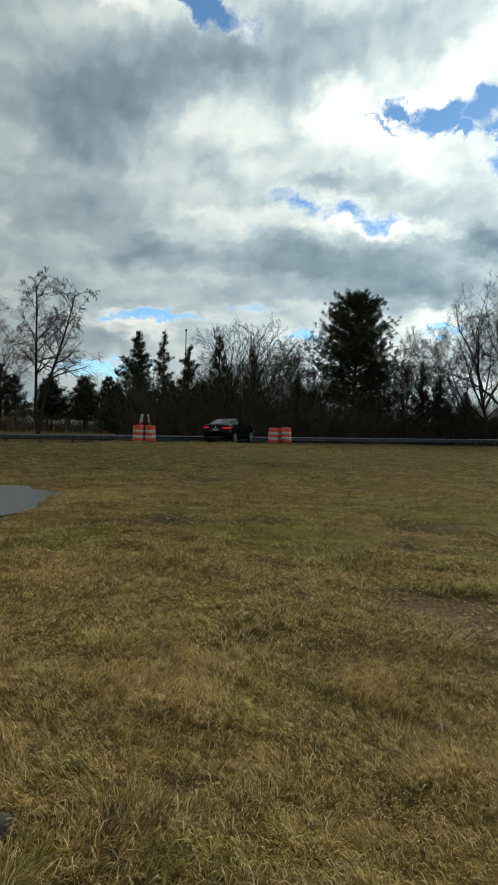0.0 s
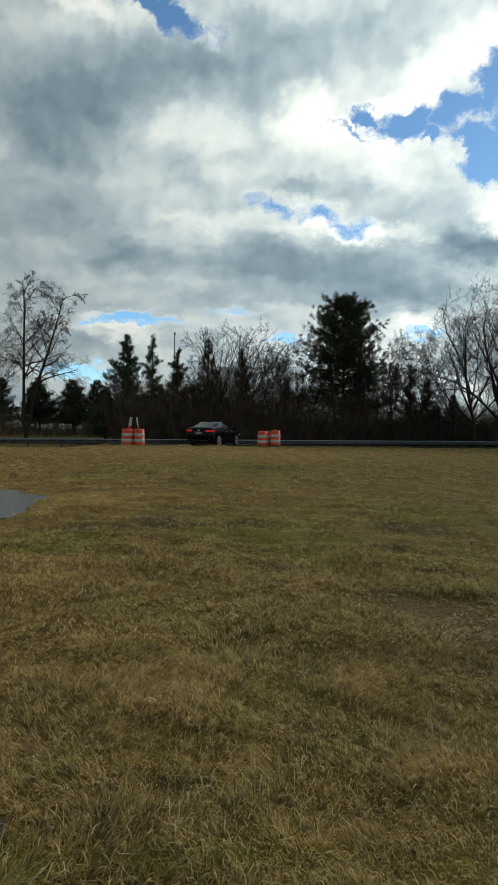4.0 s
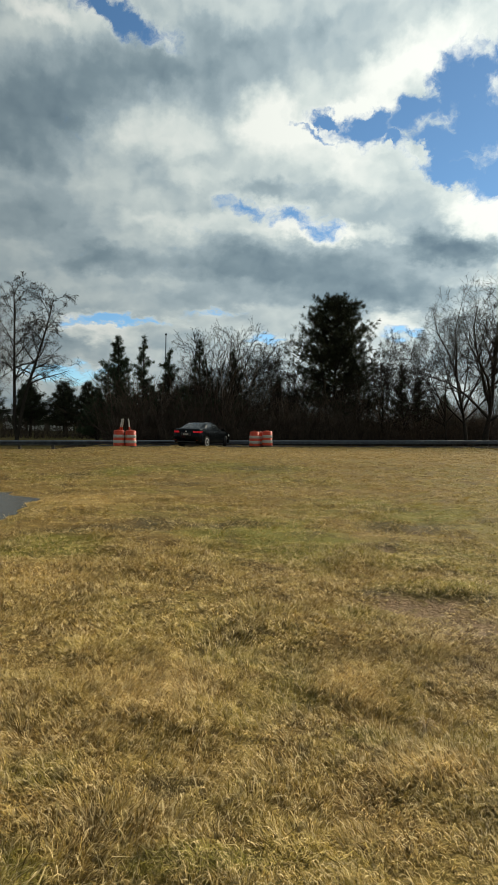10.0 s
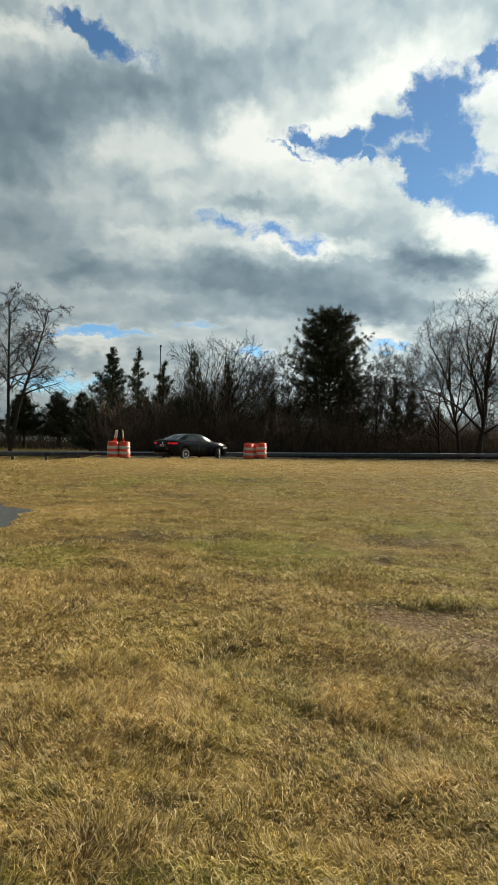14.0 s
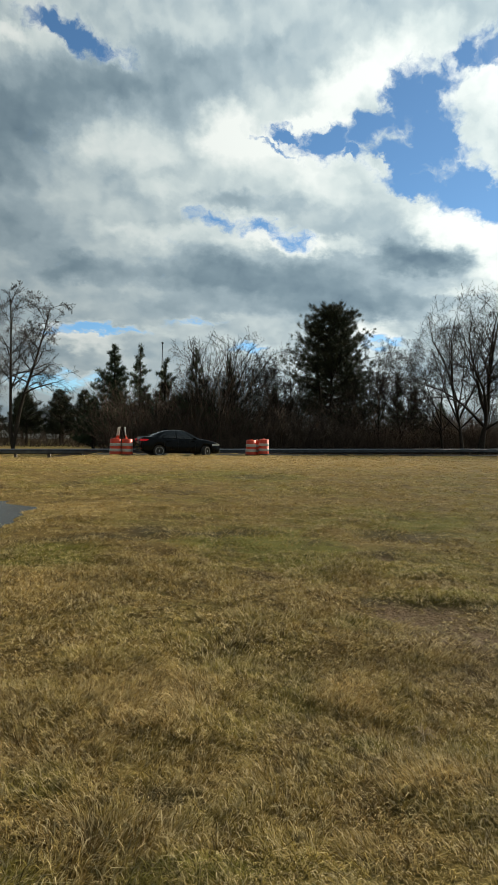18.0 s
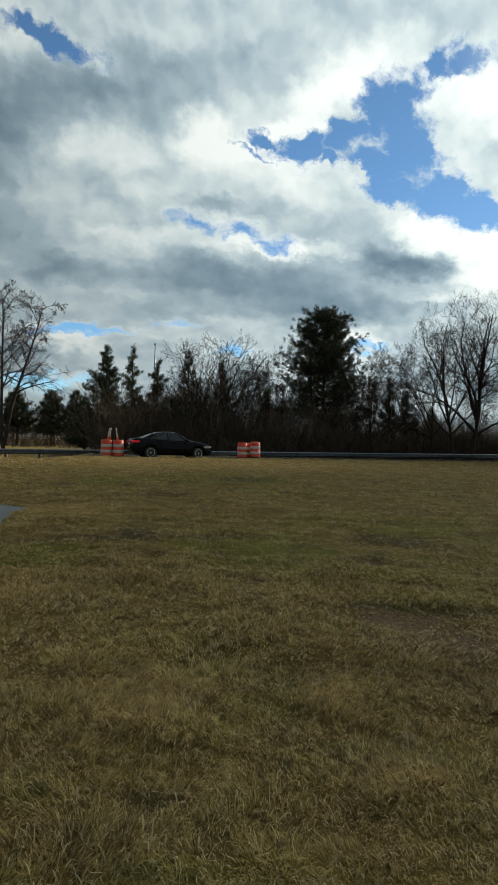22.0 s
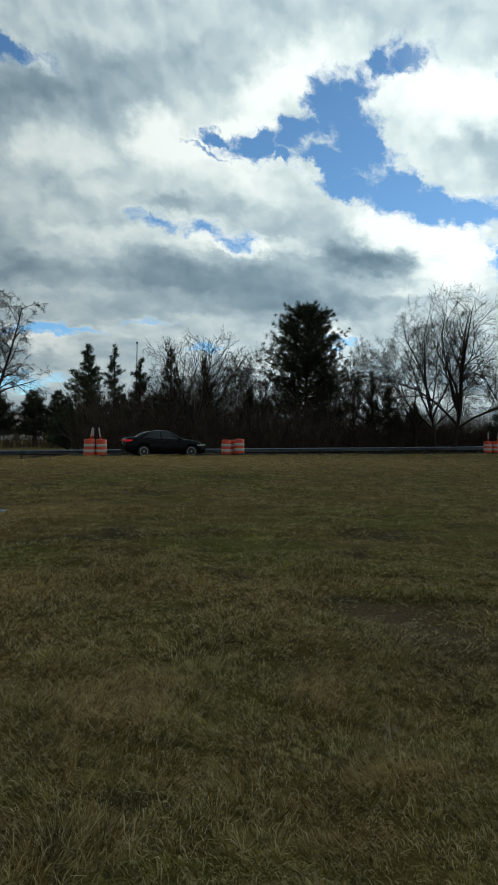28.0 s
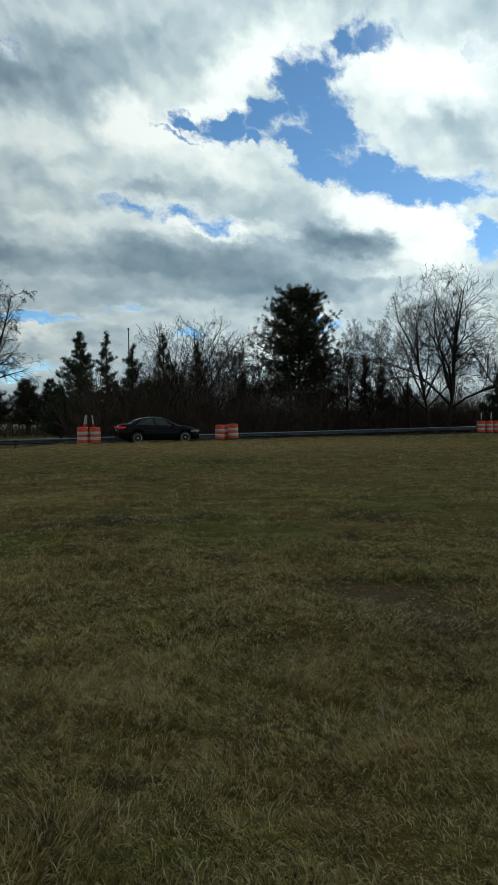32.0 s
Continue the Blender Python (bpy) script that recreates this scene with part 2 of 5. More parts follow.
def mix_colour(nt, ln, fac, a, b):
    m = nt.new("ShaderNodeMix")
    m.data_type = "RGBA"
    for k, v in ((0, fac), (6, a), (7, b)):
        if isinstance(v, (int, float)):
            m.inputs[k].default_value = v
        elif isinstance(v, tuple):
            m.inputs[k].default_value = (*v, 1)
        else:
            ln.new(v, m.inputs[k])
    return m.outputs[2]


# Places on the field: x, y, half-widths, turn.
BARE = [(1.67, 5.45, 0.46, 0.3, -6), (1.78, 4.88, 0.44, 0.42, -12), (2.03, 7.43, 0.09, 0.19, 0)]
# The next table darkens patches; its far streaks are relief shadows painted as colour.
DARK_PATCHES = [(-0.61, 9.33, 0.37, 0.82, 0), (-0.69, 9.47, 0.27, 0.55, 0), (-1.54, 8.73, 0.82, 0.37, 0), (0.37, 9.21, 0.66, 0.29, 0), (-2.96, 17.21, 0.54, 0.86, 0), (-0.49, 15.05, 0.69, 0.53, 0), (1.57, 20.1, 1.28, 0.97, 0), (2.88, 9.23, 0.63, 0.49, 0), (1.99, 7.75, 0.34, 0.27, 0), (1.45, 5.75, 0.22, 0.14, 0), (2.3, 5.54, 0.29, 0.17, 0), (-0.15, 2.95, 0.13, 0.09, 0)]
BROWN = [(-0.6, 9.31, 0.36, 0.95, 0), (-0.61, 9.4, 0.26, 0.69, 0), (-1.54, 8.73, 0.75, 0.37, 0), (0.3, 9.21, 0.58, 0.33, 0), (1.85, 4.35, 0.65, 0.62, 0), (0.66, 4.16, 0.29, 0.38, 0), (-0.16, 2.96, 0.16, 0.12, 0), (-0.4, 2.72, 0.21, 0.1, 0), (2.88, 9.23, 0.55, 0.54, 0), (1.97, 7.69, 0.3, 0.3, 0)]
TALL = [(0.31, 5.23, 0.25, 0.25), (1.18, 5.09, 0.2, 0.21), (-0.53, 3.27, 0.17, 0.19), (0.89, 3.07, 0.3, 0.11), (0.69, 3.72, 0.17, 0.2), (-0.68, 2.46, 0.14, 0.12), (0.44, 2.63, 0.26, 0.09), (2.17, 5.79, 0.61, 0.15)]
GREEN = [(-1.65, 7.74, 0.59, 0.7, 0), (0.7, 8.69, 1.18, 1.0, 0), (2.78, 10.7, 1.58, 1.19, 0), (1.73, 7.36, 1.22, 0.83, 0), (2.11, 5.77, 0.6, 0.25, 0), (1.19, 5.13, 0.21, 0.25, 0), (-0.05, 2.52, 0.23, 0.07, 0), (-0.66, 2.48, 0.16, 0.14, 0), (0.72, 3.35, 0.13, 0.08, 0), (-0.64, 3.06, 0.15, 0.18, 0), (-2.05, 17.95, 0.87, 1.5, 0), (1.39, 20.14, 2.21, 1.7, 0)]
STRAW = [(-1.38, 6.53, 0.45, 0.49, 0), (-1.99, 11.76, 1.02, 1.09, 0), (0.77, 3.84, 0.18, 0.32, 0), (0.91, 3.05, 0.32, 0.12, 0), (-0.27, 3.85, 0.34, 0.41, 0), (3.09, 30.75, 15.0, 6.66, 0)]


def field_colour(nt, ln, dull=1.0, earthy=0.9):
    """The field's colour by place: returns the colour and the mask of bare earth."""
    tc = nt.new("ShaderNodeTexCoord")
    pos = tc.outputs["Object"]
    big = noise_node(nt, ln, pos, 0.35, 4)
    mid = noise_node(nt, ln, pos, 2.2, 5, 0.6)
    straw = mix_colour(nt, ln, mid, tuple(dull * c for c in (0.17, 0.1, 0.029)), tuple(dull * c for c in (0.42, 0.292, 0.083)))
    green = mix_colour(nt, ln, mid, tuple(dull * c for c in (0.115, 0.118, 0.02)), tuple(dull * c for c in (0.37, 0.315, 0.055)))
    g = math_node(nt, ln, "SUBTRACT", big, 0.5)
    g = math_node(nt, ln, "MULTIPLY", g, 3.5)
    g = math_node(nt, ln, "ADD", g, 0.12)
    for x, y, rx, ry, turn in GREEN:
        g = math_node(nt, ln, "MULTIPLY_ADD", blob(nt, ln, pos, x, y, rx, ry, turn), 0.75, g)
    g = math_node(nt, ln, "ADD", g, math_node(nt, ln, "MULTIPLY", math_node(nt, ln, "SUBTRACT", mid, 0.5), 1.6), clamp=True)
    col = mix_colour(nt, ln, g, straw, green)
    dead = nt.new("ShaderNodeMapRange")
    dead.inputs["From Min"].default_value, dead.inputs["From Max"].default_value = 0.52, 0.68
    ln.new(noise_node(nt, ln, pos, 1.7, 6, 0.68, 0.4), dead.inputs["Value"])
    brownness = dead.outputs[0]
    for x, y, rx, ry, turn in BROWN:
        brownness = math_node(nt, ln, "MULTIPLY_ADD", blob(nt, ln, pos, x, y, rx, ry, turn), 0.5, brownness)
    brownness = math_node(nt, ln, "MINIMUM", brownness, 1.0)
    col = mix_colour(nt, ln, math_node(nt, ln, "MULTIPLY", brownness, 0.75), col, tuple(dull * c for c in (0.095, 0.054, 0.02)))
    pale = 0.0
    for x, y, rx, ry, turn in STRAW:
        pale = math_node(nt, ln, "MAXIMUM", blob(nt, ln, pos, x, y, rx, ry, turn, 1.3), pale)
    pale = math_node(nt, ln, "MULTIPLY", pale, math_node(nt, ln, "MULTIPLY", mid, 1.6), clamp=True)
    col = mix_colour(nt, ln, pale, col, tuple(dull * c for c in (0.50, 0.335, 0.115)))
    # dark patches, shade of the relief included, mixed into the colour
    darken = 0.0
    for x, y, rx, ry, turn in DARK_PATCHES:
        darken = math_node(nt, ln, "MAXIMUM", blob(nt, ln, pos, x, y, rx, ry, turn, 1.3), darken)
    darken = math_node(nt, ln, "MULTIPLY", darken, math_node(nt, ln, "MULTIPLY_ADD", mid, 1.5, 0.05), clamp=True)
    col = mix_colour(nt, ln, darken, col, tuple(dull * c for c in (0.09, 0.068, 0.02)))
    lush = nt.new("ShaderNodeMapRange")
    lush.inputs["From Min"].default_value, lush.inputs["From Max"].default_value = 0.56, 0.7
    ln.new(noise_node(nt, ln, pos, 4.3, 5, 0.62, 0.3), lush.inputs["Value"])
    col = mix_colour(nt, ln, math_node(nt, ln, "MULTIPLY", lush.outputs[0], 0.6), col, tuple(dull * c for c in (0.52, 0.39, 0.12)))
    bare = 0.0
    warp = math_node(nt, ln, "MULTIPLY", math_node(nt, ln, "SUBTRACT", noise_node(nt, ln, pos, 5.0, 5, 0.65), 0.5), 1.8)
    for x, y, rx, ry, turn in BARE:
        bare = math_node(nt, ln, "MAXIMUM", bare, blob(nt, ln, pos, x, y, rx, ry, turn, 1.2))
    bare = math_node(nt, ln, "ADD", bare, math_node(nt, ln, "MULTIPLY", warp, bare), clamp=True)
    fine = noise_node(nt, ln, pos, 26, 5, 0.7)
    earth = mix_colour(nt, ln, fine, (0.036, 0.022, 0.012), (0.17, 0.108, 0.06))
    return mix_colour(nt, ln, math_node(nt, ln, "MULTIPLY", bare, earthy), col, earth), bare


FIELD = field_material()
PUDDLE = (-4.6, 10.5, 1.85, 2.8)


def bumps(x, y):
    """The small relief of the field."""
    near = np.exp(-np.maximum(y - 12, 0) / 14)
    z = 0.03 * np.sin(1.9 * x + 0.7 * np.sin(1.1 * y)) * np.sin(1.4 * y + 1.3 * np.sin(0.8 * x)) + 0.026 * np.sin(4.1 * x + 1.7 * y + np.sin(2.1 * x)) * np.sin(4.9 * y - 2.2 * x + 1.4 * np.sin(1.7 * y))
    z = z + near * 0.010 * np.sin(11.3 * x + 3 * np.sin(1.9 * y)) * np.sin(12.7 * y + 2.4 * np.sin(2.3 * x))
    z = z * np.clip((60 - y) / 20, 0, 1)
    shore = np.sqrt(((x - PUDDLE[0]) / PUDDLE[2]) ** 2 + ((y - PUDDLE[1]) / PUDDLE[3]) ** 2)
    z = z * np.clip((shore - 0.9) / 0.5, 0.08, 1)
    for bx, by, rx, ry, _ in BARE:
        z = z - 0.05 * np.exp(-((x - bx) / rx) ** 2 - ((y - by) / ry) ** 2)
    z = z - 0.09 * np.exp(-(((x + 4.55) / 1.75) ** 4 + ((y - 10.5) / 2.6) ** 4))
    return z


def steps(*spans):
    out = []
    for a, b, n in spans:
        out += list(np.linspace(a, b, n, endpoint=False))
    return np.array(out + [spans[-1][1]])


def grid_mesh(name, xs, ys, height):
    X, Y = np.meshgrid(xs, ys)
    V = np.stack([X, Y, height(X, Y)], -1).reshape(-1, 3)
    n, m = len(xs), len(ys)
    i = (np.arange(m - 1)[:, None] * n + np.arange(n - 1)[None, :]).ravel()
    return fast_mesh(name, V, np.stack([i, i + 1, i + n + 1, i + n], 1))


gx = steps((-3500, -200, 10), (-200, -40, 16), (-40, -12, 28), (-12, -6, 20), (-6, 6, 130), (6, 14, 24), (14, 50, 36), (50, 220, 17), (220, 3500, 10))
gy = steps((-2500, -100, 8), (-100, -6, 10), (-6, 1.5, 12), (1.5, 12, 150), (12, 20, 40), (20, 60, 110), (60, 110, 25), (110, 300, 12), (300, 4000, 12))
ground = put("ground", grid_mesh("ground", gx, gy, lambda x, y: ground_z(x, y) + bumps(x, y)), FIELD)
ground.data.polygons.foreach_set("use_smooth", [True] * len(ground.data.polygons))
tagged(ground, "winter field of straw and green grass with bare earth", "field", kind="structure")

# The asphalt lane behind the grass crest.
lane_x = np.linspace(-5.7, 60, 70)
lane_s = np.linspace(0.15, 4.3, 10)
LX, LS = np.meshgrid(lane_x, lane_s)
LY = edge_y(LX) + LS / 0.95
lv = np.stack([LX, LY, ground_z(LX, LY) + 0.012], -1).reshape(-1, 3)
li = (np.arange(9)[:, None] * 70 + np.arange(69)[None, :]).ravel()
lane = put("road", fast_mesh("road", lv, np.stack([li, li + 1, li + 71, li + 70], 1)), ASPHALT)
tagged(lane, "dark worn asphalt lane behind the grass", "road", kind="structure")


# Leaf litter of the wood floor behind the rail, the trees' shade in its colour.
SHADED_LITTER = noisy("shaded_leaf_litter", [(0.3, (0.02, 0.014, 0.009)), (0.7, (0.07, 0.048, 0.03))], 4, 0.95, bump=0.8, fine=25, spec=0.05)
wood_x = np.linspace(-9, 70, 80)
wood_s = np.concatenate([np.linspace(4.35, 8, 12), np.linspace(9, 45, 16)])
WX, WS = np.meshgrid(wood_x, wood_s)
WY = edge_y(WX) + WS / 0.95
wz = ground_z(WX, WY) + 0.015 + 0.03 * np.abs(np.sin(3.1 * WX + WS) * np.sin(2.3 * WS)) * (WS > 5)
wv3 = np.stack([WX, WY, wz], -1).reshape(-1, 3)
wi = (np.arange(len(wood_s) - 1)[:, None] * 80 + np.arange(79)[None, :]).ravel()
litter = put("wood_floor", fast_mesh("wood_floor", wv3, np.stack([wi, wi + 1, wi + 81, wi + 80], 1)), SHADED_LITTER)
tagged(litter, "leaf litter under the trees, coloured dark for their shade", "ground", kind="structure")


# ---- clouds ----
# The layer as seen at 13 s: azimuth and elevation in degrees, half-widths, turn, weight.
GAPS_HIGH = [
    (9.9, 24.8, 1.5, 0.7, -17, 1), (13.4, 24.1, 3.3, 1.2, 5, 1), (17.0, 24.9, 3.8, 1.3, 16, 1), (21.5, 26.5, 4.0, 1.9, 22, 1), (22.4, 23.4, 3.4, 3.2, -5, 1),
    (24.6, 19.9, 3.9, 2.1, -16, 1), (27.6, 18.3, 3.1, 1.4, -20, 1), (25.5, 29.2, 1.9, 1.2, 36, 1), (3.2, 18.4, 3.2, 1.0, -7, 0.64), (9.8, 16.7, 2.6, 1.0, -7, 0.7),
    (7.0, 17.8, 2.5, 0.9, -8, 0.64), (-8.5, 30.8, 5.0, 1.1, -15, 0.95), (8.9, 23.9, 2.6, 0.3, -34, 0.5)]
GAPS_LOW = [
    (19.4, 22.4, 3.5, 1.8, -17, 1), (15.8, 23.2, 2.9, 0.9, -20, 1), (20.9, 20.4, 2.8, 1.1, -17, 1),
    (-7.8, 8.6, 5.7, 0.6, 3, 0.8), (-10.9, 4.0, 5.1, 1.0, 3, 0.8), (32.4, 14.1, 1.8, 2.0, -7, 1), (30.7, 17.8, 4.1, 1.4, -7, 1), (25.9, 18.8, 3.1, 1.3, -16, 1),
    (22.0, 24.1, 2.5, 3.8, -19, 1), (20.1, 26.5, 2.2, 3.4, -23, 1), (26.8, 29.0, 3.8, 1.2, 7, 0.8), (35.6, 27.0, 1.8, 0.9, -4, 0.7), (17.4, 8.0, 2.1, 0.5, 0, 0.6),
    (5.6, 7.4, 2.5, 0.5, 1, 0.7), (1.0, 9.6, 3.0, 0.4, 2, 0.5)]
BANKS = [
    (17.6, 22.3, 1.6, 0.6, -19, 0.95), (15.1, 22.9, 0.4, 0.3, -2, 0.7), (31.6, 23.7, 4.7, 2.6, -9, 1), (28.2, 20.9, 1.7, 1.2, -27, 1), (25.4, 24.4, 1.2, 1.4, 1, 0.7),
    (35.6, 22.3, 2.4, 3.2, -11, 1), (28.4, 14.0, 2.5, 2.2, -6, 1), (22.4, 15.6, 3.2, 2.0, -8, 1)]
# Grey undersides and bright sunlit stretches.
GREY = [
    (-14.5, 23.8, 5.8, 4.2, 9, 0.3), (-5.9, 28.0, 5.3, 2.2, 6, 0.24), (-14.1, 16.5, 5.4, 2.1, 7, 0.14), (2.3, 28.9, 6.8, 2.3, 10, 0.14), (-10.3, 13.4, 3.3, 1.4, 5, 0.16),
    (4.7, 13.8, 13.2, 1.7, 1, 0.26), (13.3, 11.7, 12.5, 1.6, 0, 0.24), (-5.0, 10.3, 12.4, 1.2, 3, 0.08), (20.7, 14.8, 4.1, 1.3, -7, 0.36), (-11.4, 6.1, 4.6, 1.2, 3, 0.1),
    (5.9, 19.9, 4.0, 0.8, -8, 0.14), (32.1, 22.7, 3.4, 1.0, -10, 0.1), (-2.2, 30.9, 5.7, 1.1, -11, 0.12)]
SUNLIT = [
    (4.9, 24.5, 3.0, 2.5, 1, -0.36), (-4.2, 23.4, 5.6, 1.6, 5, -0.22), (17.0, 28.5, 7.0, 2.0, 22, -0.34), (12.7, 21.8, 4.7, 2.1, -18, -0.27), (11.5, 25.1, 4.0, 1.1, 16, -0.3),
    (-1.1, 20.7, 3.7, 0.9, 3, -0.14), (-1.4, 17.0, 6.1, 0.9, -1, -0.18), (10.1, 16.5, 6.2, 0.8, -5, -0.3), (23.3, 17.1, 3.9, 1.3, -18, -0.42), (-14.8, 30.3, 3.7, 0.8, -10, -0.28),
    (-8.7, 7.8, 3.1, 1.0, -7, -0.3), (16.4, 8.9, 2.6, 1.0, 0, -0.32), (28.5, 14.6, 3.2, 2.8, -6, -0.42), (30.6, 26.3, 6.8, 2.3, -10, -0.3), (-5.3, 29.7, 1.7, 0.6, -23, -0.22),
    (24.1, 12.1, 3.3, 0.5, -2, -0.2)]


def cloud_material():
    m, nt, ln, bs = nodes_of("cloud")
    nt.remove(bs)
    out = nt["Material Output"]
    tc = nt.new("ShaderNodeTexCoord")
    xyz = nt.new("ShaderNodeSeparateXYZ")
    ln.new(tc.outputs["Object"], xyz.inputs[0])
    X, Y, Z = xyz.outputs
    az = math_node(nt, ln, "MULTIPLY", math_node(nt, ln, "ARCTAN2", X, Y), 180 / math.pi)
    flat = math_node(nt, ln, "SQRT", math_node(nt, ln, "ADD", math_node(nt, ln, "MULTIPLY", X, X), math_node(nt, ln, "MULTIPLY", Y, Y)))
    el = math_node(nt, ln, "MULTIPLY", math_node(nt, ln, "ARCTAN2", Z, flat), 180 / math.pi)
    sky_pos = nt.new("ShaderNodeCombineXYZ")
    ln.new(az, sky_pos.inputs[0])
    ln.new(el, sky_pos.inputs[1])
    sky_pos = sky_pos.outputs[0]
    # billows grow smaller and flatter towards the horizon
    v = math_node(nt, ln, "MULTIPLY", math_node(nt, ln, "POWER", math_node(nt, ln, "MAXIMUM", el, 0.05), 0.62), 6.2)
    bil = nt.new("ShaderNodeCombineXYZ")
    ln.new(az, bil.inputs[0])
    ln.new(v, bil.inputs[1])
    bil = bil.outputs[0]

    def moved(vec, dx, dy):
        n = nt.new("ShaderNodeVectorMath")
        n.operation = "ADD"
        ln.new(vec, n.inputs[0])
        n.inputs[1].default_value = (dx, dy, 0)
        return n.outputs[0]

    def summed(pos, table):
        d = 0.0
        for x, y, rx, ry, turn, w in table:
            d = math_node(nt, ln, "MULTIPLY_ADD", blob(nt, ln, pos, x, y, rx, ry, turn, 1.3), w, d)
        return d

    def widest(pos, table):
        d = 0.0
        for x, y, rx, ry, turn, w in table:
            d = math_node(nt, ln, "MAXIMUM", math_node(nt, ln, "MULTIPLY", blob(nt, ln, pos, x, y, rx, ry, turn, 1.4), w), d)
        return d

    def centred(vec, scale, detail, rough, gain, distortion=0.0):
        return math_node(nt, ln, "MULTIPLY", math_node(nt, ln, "SUBTRACT", noise_node(nt, ln, vec, scale, detail, rough, distortion), 0.5), gain)

    def puffs(vec, scale, detail):
        n = nt.new("ShaderNodeTexVoronoi")
        n.feature = "SMOOTH_F1"
        n.inputs["Scale"].default_value, n.inputs["Detail"].default_value = scale, detail
        n.inputs["Roughness"].default_value, n.inputs["Smoothness"].default_value = 0.6, 0.7
        n.normalize = True
        ln.new(vec, n.inputs["Vector"])
        return n.outputs["Distance"]

    def billow(vec, detail):
        """Broad swells and heaped round puffs."""
        a = centred(vec, 0.16, detail, 0.58, 1.5, 0.2)
        return math_node(nt, ln, "MULTIPLY_ADD", math_node(nt, ln, "SUBTRACT", 0.42, puffs(vec, 0.34, min(detail, 4.0))), 1.0, a)

    # ragged outlines
    wn1 = nt.new("ShaderNodeTexNoise")
    wn1.inputs["Scale"].default_value, wn1.inputs["Detail"].default_value, wn1.inputs["Roughness"].default_value = 0.45, 7, 0.6
    ln.new(bil, wn1.inputs["Vector"])
    wv = nt.new("ShaderNodeVectorMath")
    wv.operation = "MULTIPLY_ADD"
    ln.new(wn1.outputs["Color"], wv.inputs[0])
    wv.inputs[1].default_value = (5.0, 3.2, 0)
    wv.inputs[2].default_value = (-2.5, -1.6, 0)
    wa = nt.new("ShaderNodeVectorMath")
    ln.new(sky_pos, wa.inputs[0])
    ln.new(wv.outputs[0], wa.inputs[1])
    ragged = wa.outputs[0]
    w2 = nt.new("ShaderNodeVectorMath")
    w2.operation = "MULTIPLY_ADD"
    ln.new(wn1.outputs["Color"], w2.inputs[0])
    w2.inputs[1].default_value = (2.0, 2.0, 0)
    ln.new(bil, w2.inputs[2])
    puffed = w2.outputs[0]
    gaps = math_node(nt, ln, "MAXIMUM", widest(ragged, GAPS_HIGH), widest(ragged, GAPS_LOW))
    opened = math_node(nt, ln, "MULTIPLY", gaps, math_node(nt, ln, "SUBTRACT", 1.0, widest(ragged, BANKS)))
    b0 = billow(puffed, 8)
    s0 = billow(puffed, 2.6)
    s1 = billow(moved(puffed, 0.7, 1.1), 2.6)
    wisps = centred(puffed, 0.75, 8, 0.66, 1.9, 0.6)
    d0 = math_node(nt, ln, "ADD", math_node(nt, ln, "ADD", b0, wisps), math_node(nt, ln, "MULTIPLY_ADD", opened, -2.0, 0.92))
    cover = nt.new("ShaderNodeMapRange")
    cover.interpolation_type = "SMOOTHSTEP"
    cover.inputs["From Min"].default_value, cover.inputs["From Max"].default_value = -0.5, 0.75
    ln.new(d0, cover.inputs["Value"])
    # unseen openings added to time the sun on the field, widest at about 10 s
    gap = blob(nt, ln, sky_pos, SUN_AZ - 0.55, SUN_EL + 0.2, 2.75, 2.75, 0, 1.2)
    thin = blob(nt, ln, sky_pos, SUN_AZ - 5.2, SUN_EL + 1.9, 1.7, 1.7, 0, 1.3)
    gap = math_node(nt, ln, "MAXIMUM", gap, math_node(nt, ln, "MULTIPLY", thin, 0.34))
    veil = blob(nt, ln, sky_pos, SUN_AZ + 3.3, SUN_EL - 0.8, 1.5, 1.5, 0, 1.2)
    gap = math_node(nt, ln, "MAXIMUM", gap, math_node(nt, ln, "MULTIPLY", veil, 0.12))
    rent = blob(nt, ln, sky_pos, SUN_AZ + 2.15, SUN_EL - 0.55, 0.7, 0.7, 0, 1.2)
    gap = math_node(nt, ln, "MAXIMUM", gap, math_node(nt, ln, "MULTIPLY", rent, 0.56))
    # unseen solid cloud added round them to hold back the sun
    sun_block = blob(nt, ln, sky_pos, SUN_AZ + 4, SUN_EL, 20, 12, 0, 0.6)
    cov = math_node(nt, ln, "MAXIMUM", cover.outputs[0], sun_block)
    cov = math_node(nt, ln, "MULTIPLY", cov, math_node(nt, ln, "SUBTRACT", 1.0, gap), clamp=True)
    # brightness: lit from above and from the sun's side, grey where thick
    thick = nt.new("ShaderNodeMapRange")
    thick.inputs["From Min"].default_value, thick.inputs["From Max"].default_value = 0.2, 1.3
    ln.new(math_node(nt, ln, "MULTIPLY_ADD", opened, -1.6, math_node(nt, ln, "ADD", s0, 0.9)), thick.inputs["Value"])
    relief = math_node(nt, ln, "MULTIPLY", math_node(nt, ln, "SUBTRACT", s1, s0), 0.5)
    g = math_node(nt, ln, "MULTIPLY_ADD", thick.outputs[0], 0.24, relief)
    g = math_node(nt, ln, "ADD", g, centred(puffed, 0.08, 4, 0.5, 0.5))
    g = math_node(nt, ln, "MULTIPLY_ADD", summed(ragged, GREY), 1.45, g)
    g = math_node(nt, ln, "MULTIPLY_ADD", summed(ragged, SUNLIT), 1.15, g)
    # overhead, out of view, extra grey is added to lower the ambient light
    over = nt.new("ShaderNodeMapRange")
    over.inputs["From Min"].default_value, over.inputs["From Max"].default_value = 35, 48
    over.inputs["To Max"].default_value = 0.25
    ln.new(el, over.inputs["Value"])
